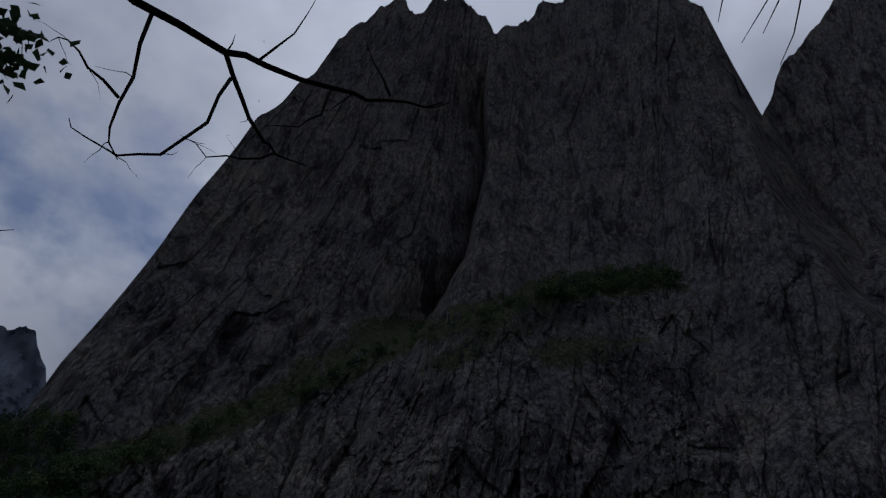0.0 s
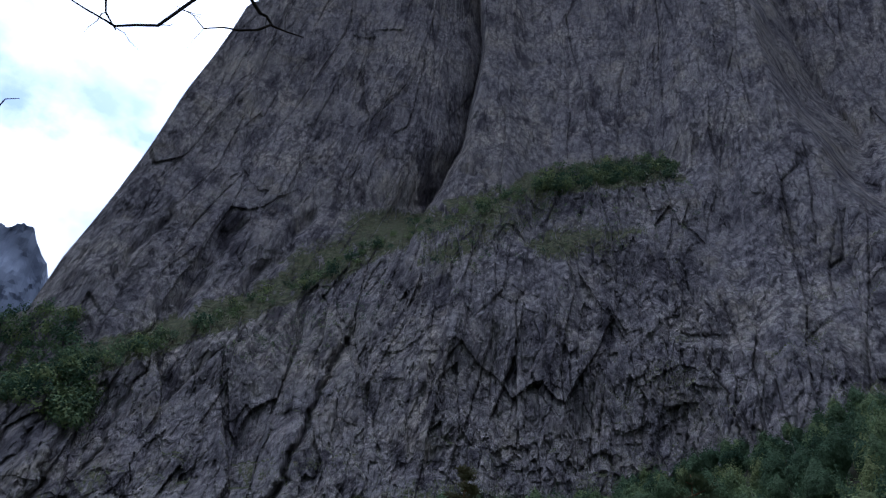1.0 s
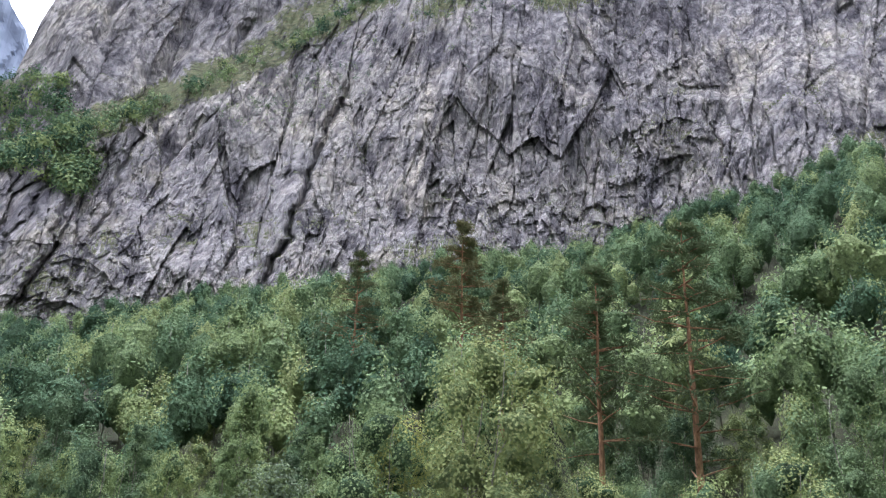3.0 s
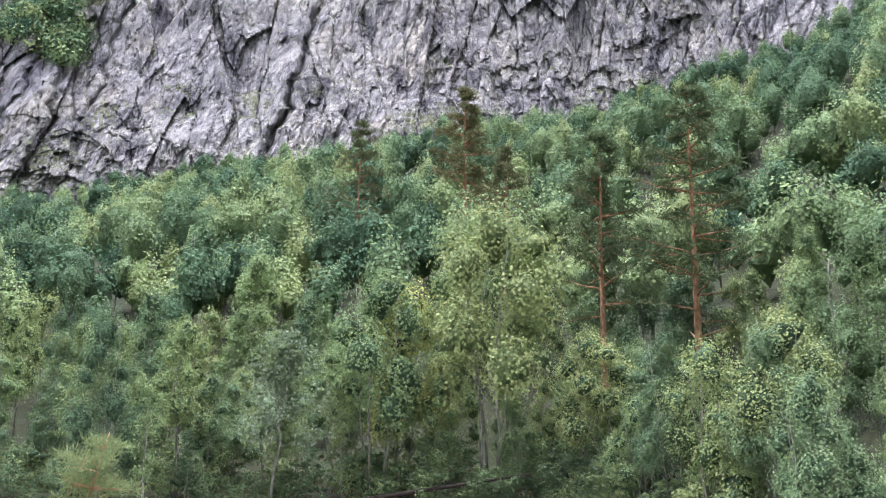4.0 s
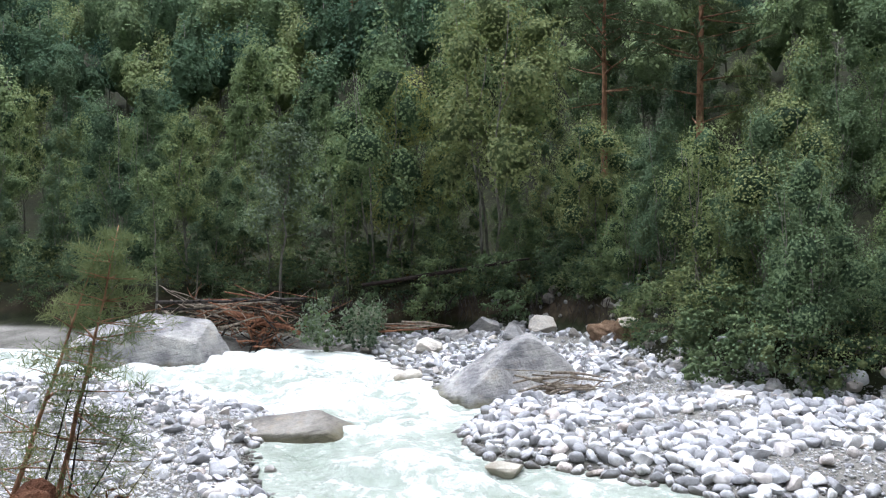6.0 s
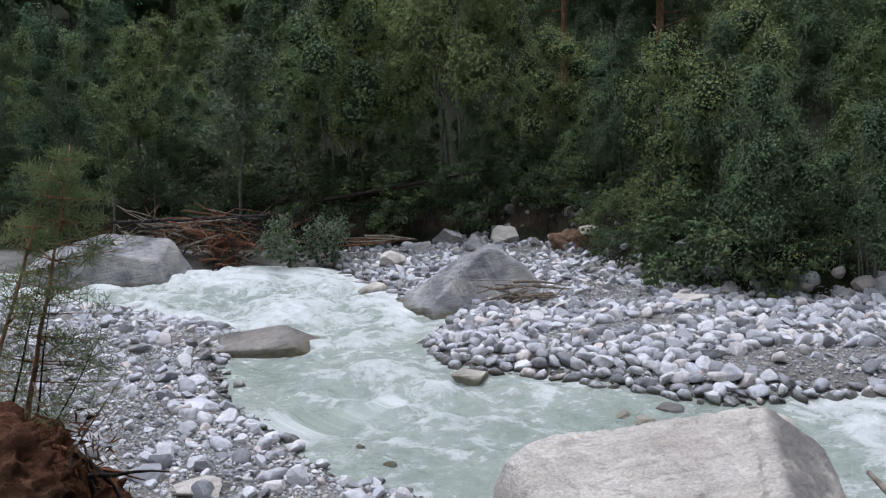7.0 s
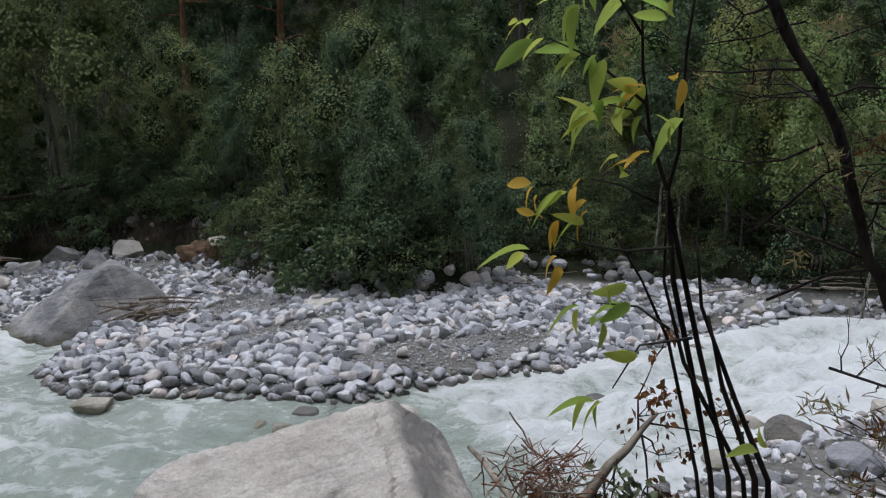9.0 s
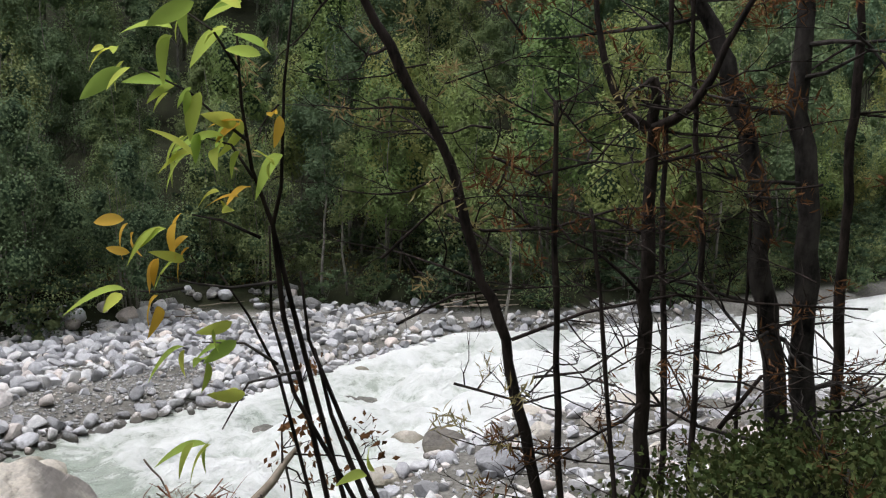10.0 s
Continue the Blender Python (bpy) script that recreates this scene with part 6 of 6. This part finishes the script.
for k, pts in enumerate((([(39, -8), (36, -8.3), (33.5, -7.9), (31.5, -7.3)]), ([(38, -5), (35.5, -3.8), (33.6, -3.4)]), ([(37.2, 1.5), (35.4, 3.0), (33.6, 4.6), (30.6, 6.0)]), ([(37.6, -1), (36.2, 1.2), (34.6, 1.6)]), ([(33.0, -8.2), (31.6, -8.4), (30.2, -8.3)]), ([(39, -13.5), (36.8, -12), (34, -11.8)]),
                        ([(40.5, -14), (37, -14.6), (35.2, -17.5)]), ([(36.8, 6), (35.2, 8.5), (33.2, 9.8)]))):
    g = Geo()
    p = [Vector(near_spot(a, e, SAP)) for a, e in pts]
    tube(g, p, [0.0042 * (1 - 0.6 * i / (len(p) - 1)) for i in range(len(p))], 5)
    part("twig", g.mesh("twig", BARK_SPLIT), sapling)

# the torn-out root mass and a slanting dead trunk at the lip of the bank
wad = stick_pile("root_mass", "torn-out reddish root mass with splintered wood", mid_spot(34.6, -24.6, 3.4), 260, 0.15, (0.11, 0.10), 0.24, (DRIFT_RED, DRIFT_RED, DRIFT), 21, 0.7, 0.0035, 0.3, 1.6)
g = Geo()
tube(g, bent(random.Random(3), mid_spot(36.2, -25.5, 3.4), mid_spot(42.4, -18.3, 3.8), 0.03, 6), [0.026, 0.025, 0.024, 0.022, 0.019, 0.015, 0.009], 8)
lean_log = thing("deadwood_log", "slanting pale dead trunk with withered twigs", "log", data=g.mesh("deadwood_log", DRIFT))
rng = random.Random(8)
for k in range(12):
    g = Geo()
    c = Vector(mid_spot(36.5, -25, 3.4)).lerp(Vector(mid_spot(42.4, -18.3, 3.8)), rng.uniform(0.15, 1))
    ends = twig(g, rng, c, Vector((rng.gauss(0, 0.5), rng.gauss(0, 0.5), rng.gauss(-0.2, 0.7))).normalized(), rng.uniform(0.25, 0.6), 0.006)
    nr = np.random.default_rng(k)
    part("withered_twig", g.mesh("withered_twig", BARK_DARK), lean_log)
    g = Geo()
    for e in ends:
        leaf_cards(g, np.array(e) + nr.normal(size=(4, 3)) * 0.02, nr.normal(size=(4, 3)) + np.array([0, 0, -0.8]), 0.05 * nr.uniform(0.6, 1.2, 4), nr, 0.3)
    part("withered_leaves", g.mesh("withered_leaves", LEAF_BROWN if k % 3 else LEAF_NEEDLE, False), lean_log)
g = Geo()
tube(g, bent(random.Random(2), mid_spot(29.3, -21.0, 4.6), mid_spot(33.5, -25.5, 3.6), 0.02, 4), [0.012, 0.016, 0.018, 0.018, 0.016], 6)
thing("stick", "bare stick leaning beside the pale boulder", "stick", data=g.mesh("stick", DRIFT))

# undergrowth on the near bank
nr = np.random.default_rng(44)
g = Geo()
for _ in range(420):
    az, d = nr.uniform(57, 84), nr.uniform(4.0, 6.2)
    if az < 63 and nr.random() < 0.6:
        continue
    x, y = polar(az, d)
    z = ground_at(x, y)
    if z < 2.3:
        continue
    m = 34
    c = np.array([x, y, z]) + nr.normal(size=(m, 3)) * np.array([0.13, 0.13, 0.07]) + np.array([0, 0, 0.12 + 0.1 * nr.random()])
    leaf_cards(g, c, nr.normal(size=(m, 3)) + np.array([0, 0, 0.3]), 0.035 * nr.uniform(0.6, 1.4, m), nr, 0.36)
thing("undergrowth", "low leafy green undergrowth on the near bank", "undergrowth", kind="stuff", data=g.mesh("undergrowth", LEAF_UNDER, False))
nr = np.random.default_rng(45)
g = Geo()
for _ in range(260):
    az, d = nr.uniform(-32, 85), nr.uniform(2.2, 5.5)
    x, y = polar(az, d)
    z = ground_at(x, y)
    if z < 1.6:
        continue
    m = 14
    c = np.array([x, y, z]) + nr.normal(size=(m, 3)) * np.array([0.1, 0.1, 0.01])
    leaf_cards(g, c, nr.normal(size=(m, 3)) * np.array([0.5, 0.5, 0.2]) + np.array([0, 0, 0.8]), 0.16 * nr.uniform(0.5, 1.4, m), nr, 0.05)
thing("grass", "thin tufts of grass on the bank", "grass", kind="stuff", data=g.mesh("grass", LEAF_YELLOW, False))

# the bare branch overhead
branch = thing("overhanging_branch", "bare dark branch with fine twigs hanging overhead", "branch")
OVER = 1.1


def over_spot(az, el):
    """A place on the branch within reach overhead."""
    seen = math.atan(math.tan(radians(el)) - 0.054) + radians(1.0)
    return (OVER * math.sin(radians(az)), OVER * math.cos(radians(az)), 4.74 + OVER * math.tan(seen))


for pts, r in (([(-44.4, 54.5), (-39.5, 54.3), (-29.0, 54.4), (-24.5, 54.7), (-16.5, 54.8), (-12.4, 54.6), (-7.8, 55.0), (-3.5, 55.3)], 0.024), ([(-37.5, 54.3), (-35.9, 50.4), (-35.5, 47.1), (-33.6, 45.6)], 0.012), ([(-36.1, 48.9), (-39.8, 49.5), (-42.5, 50.2), (-43.6, 49.6)], 0.008),
               ([(-29.0, 54.4), (-25.5, 52.2), (-21.9, 50.2), (-20.4, 49.7), (-17.1, 49.6)], 0.014), ([(-27.4, 53.1), (-27.8, 50.0), (-30.5, 47.0), (-33.8, 45.8), (-36.8, 45.9), (-38.8, 46.4)], 0.010), ([(-25.3, 54.9), (-22.7, 57.2), (-21.5, 59.8)], 0.008),
               ([(-16.7, 54.6), (-17.0, 53.0), (-19.0, 51.8), (-22.4, 51.2)], 0.008), ([(-9.9, 55.2), (-12.7, 57.1), (-14.3, 58.4)], 0.007), ([(-20.5, 49.8), (-23.5, 48.7), (-26.6, 48.0), (-29.6, 48.6)], 0.007), ([(-41, 37.8), (-38.8, 38.2), (-37.8, 39.2)], 0.006)):
    g = Geo()
    p = [Vector(over_spot(a, e)) for a, e in pts]
    fine = []
    for i in range(len(p) - 1):
        fine += [p[i], p[i].lerp(p[i + 1], 0.5) + Vector((lrng.gauss(0, 0.004), lrng.gauss(0, 0.004), lrng.gauss(0, 0.005)))]
    fine.append(p[-1])
    tube(g, fine, [0.42 * r * (1 - 0.8 * i / (len(fine) - 1)) for i in range(len(fine))], 6)
    for i in range(2, len(fine) - 1):
        if lrng.random() < 0.5:
            twig(g, lrng, fine[i], Vector((lrng.gauss(0, 0.7), lrng.gauss(0, 0.4), lrng.gauss(0, 0.7))).normalized(), lrng.uniform(0.03, 0.09), r * 0.09, 0)
    part("limb", g.mesh("limb", BARK_DARK), branch)
for k, pts in enumerate(([(37, 59), (35.8, 57.8), (31.5, 56.1)], [(40, 58.5), (38.8, 56.9), (36.7, 55.3), (34.3, 54.0)], [(32, 60), (31.3, 59.0), (29.9, 57.8)], [(38, 58.5), (36.9, 57.5), (33.9, 56.1)])):
    g = Geo()
    p = [Vector(over_spot(a, e)) for a, e in pts]
    tube(g, p, [0.0026 * (1 - 0.7 * i / (len(p) - 1)) for i in range(len(p))], 5)
    part("twig", g.mesh("twig", BARK_DARK), branch)
nr = np.random.default_rng(46)
g = Geo()
for _ in range(150):
    c = np.array(over_spot(-46.2 + nr.normal() * 1.6, 47.6 + nr.normal() * 1.2)) + nr.normal(size=3) * 0.02
    leaf_cards(g, c[None, :], nr.normal(size=(1, 3)) + np.array([[0, 0, -0.8]]), [0.024 * nr.uniform(0.7, 1.3)], nr, 0.36)
part("leaves", g.mesh("leaves", LEAF_BROAD, False), branch, "small dark leaves")

# ---- bushes and small trees on the terraces of the wall ----
nr = np.random.default_rng(47)
g = Geo()


def wall_bush(az, el, size, n):
    k = int(np.searchsorted(wa, az))
    r = float(WALL_R[int(np.clip((el - 11) / (top[k] - 11), 0, 1) * 439), k]) - 1.0
    c = np.array([r * math.sin(radians(az)), r * math.cos(radians(az)), 4.6 + r * math.tan(radians(el))])
    u = nr.normal(size=(n, 3))
    u /= np.linalg.norm(u, axis=1, keepdims=True)
    p = c + u * nr.uniform(0.3, 1.1, (n, 1)) * size * np.array([1, 1, 0.8]) + np.array([0, 0, size * 0.5])
    leaf_cards(g, p, nr.normal(size=(n, 3)), size * nr.uniform(0.16, 0.34, n), nr, 0.42, u + nr.normal(size=(n, 3)) * 0.3 + np.array([0, 0, 0.3]))
    tint.append(np.full(n * 4, nr.random()))


tint = []
for _ in range(620):
    az = nr.uniform(-33, 20)
    dense = 1.0 if 7 < az < 20 else 0.65 if az < -22 else 0.28
    if nr.random() > dense:
        continue
    wall_bush(az, float(np.interp(az, *LEDGE)) + nr.normal() * 0.35 + 0.5, nr.uniform(1.8, 4.4) if 7 < az < 20 else nr.uniform(1.4, 3.6), 95)
for _ in range(160):
    az = nr.uniform(-3, 21)
    wall_bush(az, float(np.interp(az, *LEDGE)) - abs(nr.normal()) * 2.2, nr.uniform(0.8, 2.2), 30)
for _ in range(120):
    az = nr.uniform(-18, -6)
    wall_bush(az, 31.5 + nr.normal() * 1.3 + (az + 12) * 0.45, nr.uniform(0.8, 1.8), 24)
# the wooded western shoulder
for _ in range(520):
    az = nr.uniform(-42, -25.2)
    top_el = min(float(np.interp(az, RIDGE_AZ, RIDGE_EL)), float(np.interp(az, [-42, -32, -28.3, -26.8, -25.2], [24, 28.5, 29.2, 26.0, 25.0])))
    wall_bush(az, nr.uniform(max(22.3, top_el - 6), top_el), nr.uniform(2.2, 4.5), 90)
for _ in range(150):
    wall_bush(nr.uniform(-26, 30), nr.uniform(36, 56), nr.uniform(0.6, 1.6), 16)
shrubs = g.mesh("ledge_shrubs", LEAF_WOOD, False)
shrubs.attributes.new("tint", "FLOAT", "POINT").data.foreach_set("value", np.concatenate(tint).astype(np.float32))
thing("ledge_shrubs", "green shrubs and small trees on the ledges of the cliff", "shrubs", kind="stuff", data=shrubs)

# ---- cobbles and gravel on the shores ----
crng = np.random.default_rng(90)
cand = np.vstack([crng.uniform((-13, 8.5), (0, 27), (22000, 2)), crng.uniform((0, 12.5), (13, 26), (30000, 2)), crng.uniform((4, 4), (24, 18), (16000, 2)), crng.uniform((-3, 25), (7, 32), (6000, 2))])
cw, cf, cb = signed(cand[:, 0], cand[:, 1], RIVER), signed(cand[:, 0], cand[:, 1], WOOD), signed(cand[:, 0], cand[:, 1], BANK)
cz = height(cand[:, 0], cand[:, 1])
mask = (cw < 0.22) & (cf < -0.35) & (cb < -1.0)
sand = fbm(cand[:, 0] * 0.35, cand[:, 1] * 0.5, 91, 3)
sandy = np.exp(-((cand[:, 0] - 7.9) / 2.2) ** 2 - ((cand[:, 1] - 14.6) / 0.8) ** 2) + 0.8 * np.exp(-((cand[:, 0] - 5.0) / 2.6) ** 2 - ((cand[:, 1] - 17.6 - 0.25 * (cand[:, 0] - 5.0)) / 0.42) ** 2)
size = 0.028 * np.exp(crng.normal(size=len(cand)) * 0.85) * (1 + 0.6 * np.exp(-np.abs(cw) / 1.2))
bar = smooth(-0.5, 0.5, cand[:, 0]) * smooth(12.5, 13.5, cand[:, 1]) * (1 - smooth(18.2, 19.5, cand[:, 1]))
size = size * (1 + 0.25 * (cand[:, 0] > 0) * (cand[:, 1] > 13) + 0.85 * bar * (1 - smooth(8.5, 9.5, cand[:, 0])))
size = np.clip(size * np.where(cand[:, 0] > 9, 1.1, 1) * np.where((cand[:, 0] < 0) & (cand[:, 1] < 17), 0.72, 1), 0.02, 0.2)
keep = mask & (crng.random(len(cand)) > 0.975 * (sandy > 0.3) + 0.9 * ((sand > np.where(cand[:, 0] < 0, 0.36, 0.24)) & (cw < -0.7)))
idx = np.nonzero(keep)[0]
# no two large stones in one place
idx = idx[np.argsort(-size[idx])]
cells, picked = {}, []
for i in idx:
    x, y, s = cand[i, 0], cand[i, 1], size[i]
    key = (int(x // 0.5), int(y // 0.5))
    if any((x - a) ** 2 + (y - b) ** 2 < (0.56 * (s + t)) ** 2 for dx in (-1, 0, 1) for dy in (-1, 0, 1) for a, b, t in cells.get((key[0] + dx, key[1] + dy), ())):
        continue
    cells.setdefault(key, []).append((x, y, s))
    picked.append(i)
STONES = [rock_shape(600 + k, (1, crng.uniform(0.65, 0.95), crng.uniform(0.55, 0.85)), 10, 2, 0.10, 0.52) for k in range(12)]
SMALL = [rock_shape(640 + k, (1, crng.uniform(0.6, 0.95), crng.uniform(0.5, 0.85)), 6, 1, 0.0, 0.62) for k in range(10)]
COBBLE_MESH = [Geo().add(*s).mesh("cobble", COBBLE) for s in STONES]
shingle = Geo()
made = 0
for i in picked:
    x, y, s = float(cand[i, 0]), float(cand[i, 1]), float(size[i])
    m = Matrix.Translation((x, y, float(cz[i]) + s * 0.28)) @ Euler((crng.normal() * 0.25, crng.normal() * 0.25, crng.uniform(0, 6.28))).to_matrix().to_4x4() @ Matrix.Diagonal((s * crng.uniform(0.85, 1.25), s * crng.uniform(0.75, 1.1), s * crng.uniform(0.7, 1.15), 1))
    if made < 300 and s > 0.07 and -6 < x < 10 and y < 19:
        part("cobble", COBBLE_MESH[made % 12], ground, at=m)
        made += 1
        continue
    v, f = (STONES[i % 12] if s > 0.095 else SMALL[i % 10])
    a = np.array(m)
    shingle.add(v @ a[:3, :3].T + a[:3, 3], f)
thing("shingle", "pale grey rounded river stones covering the shores", "river stones", kind="stuff", data=shingle.mesh("shingle", COBBLE, False))
# fine gravel between them
n = 64000
gp = np.vstack([crng.uniform((-9, 8.8), (1.5, 20), (n // 2, 2)), crng.uniform((0, 13), (12, 25), (n // 2, 2))])
ok = (signed(gp[:, 0], gp[:, 1], RIVER) < 0.05) & (signed(gp[:, 0], gp[:, 1], WOOD) < 0) & (signed(gp[:, 0], gp[:, 1], BANK) < -1.2)
gp = gp[ok]
gz = height(gp[:, 0], gp[:, 1])
oct_v = np.array([(1, 0, 0), (0, 0.8, 0), (-1, 0, 0), (0, -0.8, 0), (0, 0, 0.6), (0, 0, -0.6)])
oct_f = np.array([(0, 1, 4), (1, 2, 4), (2, 3, 4), (3, 0, 4), (1, 0, 5), (2, 1, 5), (3, 2, 5), (0, 3, 5)])
sz = 0.012 + 0.05 * crng.random(len(gp)) ** 2
ang = crng.uniform(0, 6.28, len(gp))
rx = oct_v[None] * sz[:, None, None] * crng.uniform(0.7, 1.2, (len(gp), 1, 3))
px = rx[:, :, 0] * np.cos(ang)[:, None] - rx[:, :, 1] * np.sin(ang)[:, None] + gp[:, :1]
py = rx[:, :, 0] * np.sin(ang)[:, None] + rx[:, :, 1] * np.cos(ang)[:, None] + gp[:, 1:]
pz = rx[:, :, 2] + gz[:, None] + 0.006
faces = (oct_f[None] + 6 * np.arange(len(gp))[:, None, None]).reshape(-1, 3)
thing("gravel", "fine grey gravel between the river stones", "gravel", kind="stuff", data=sheet("gravel", np.stack([px, py, pz], -1).reshape(-1, 3), faces, GRAVEL))
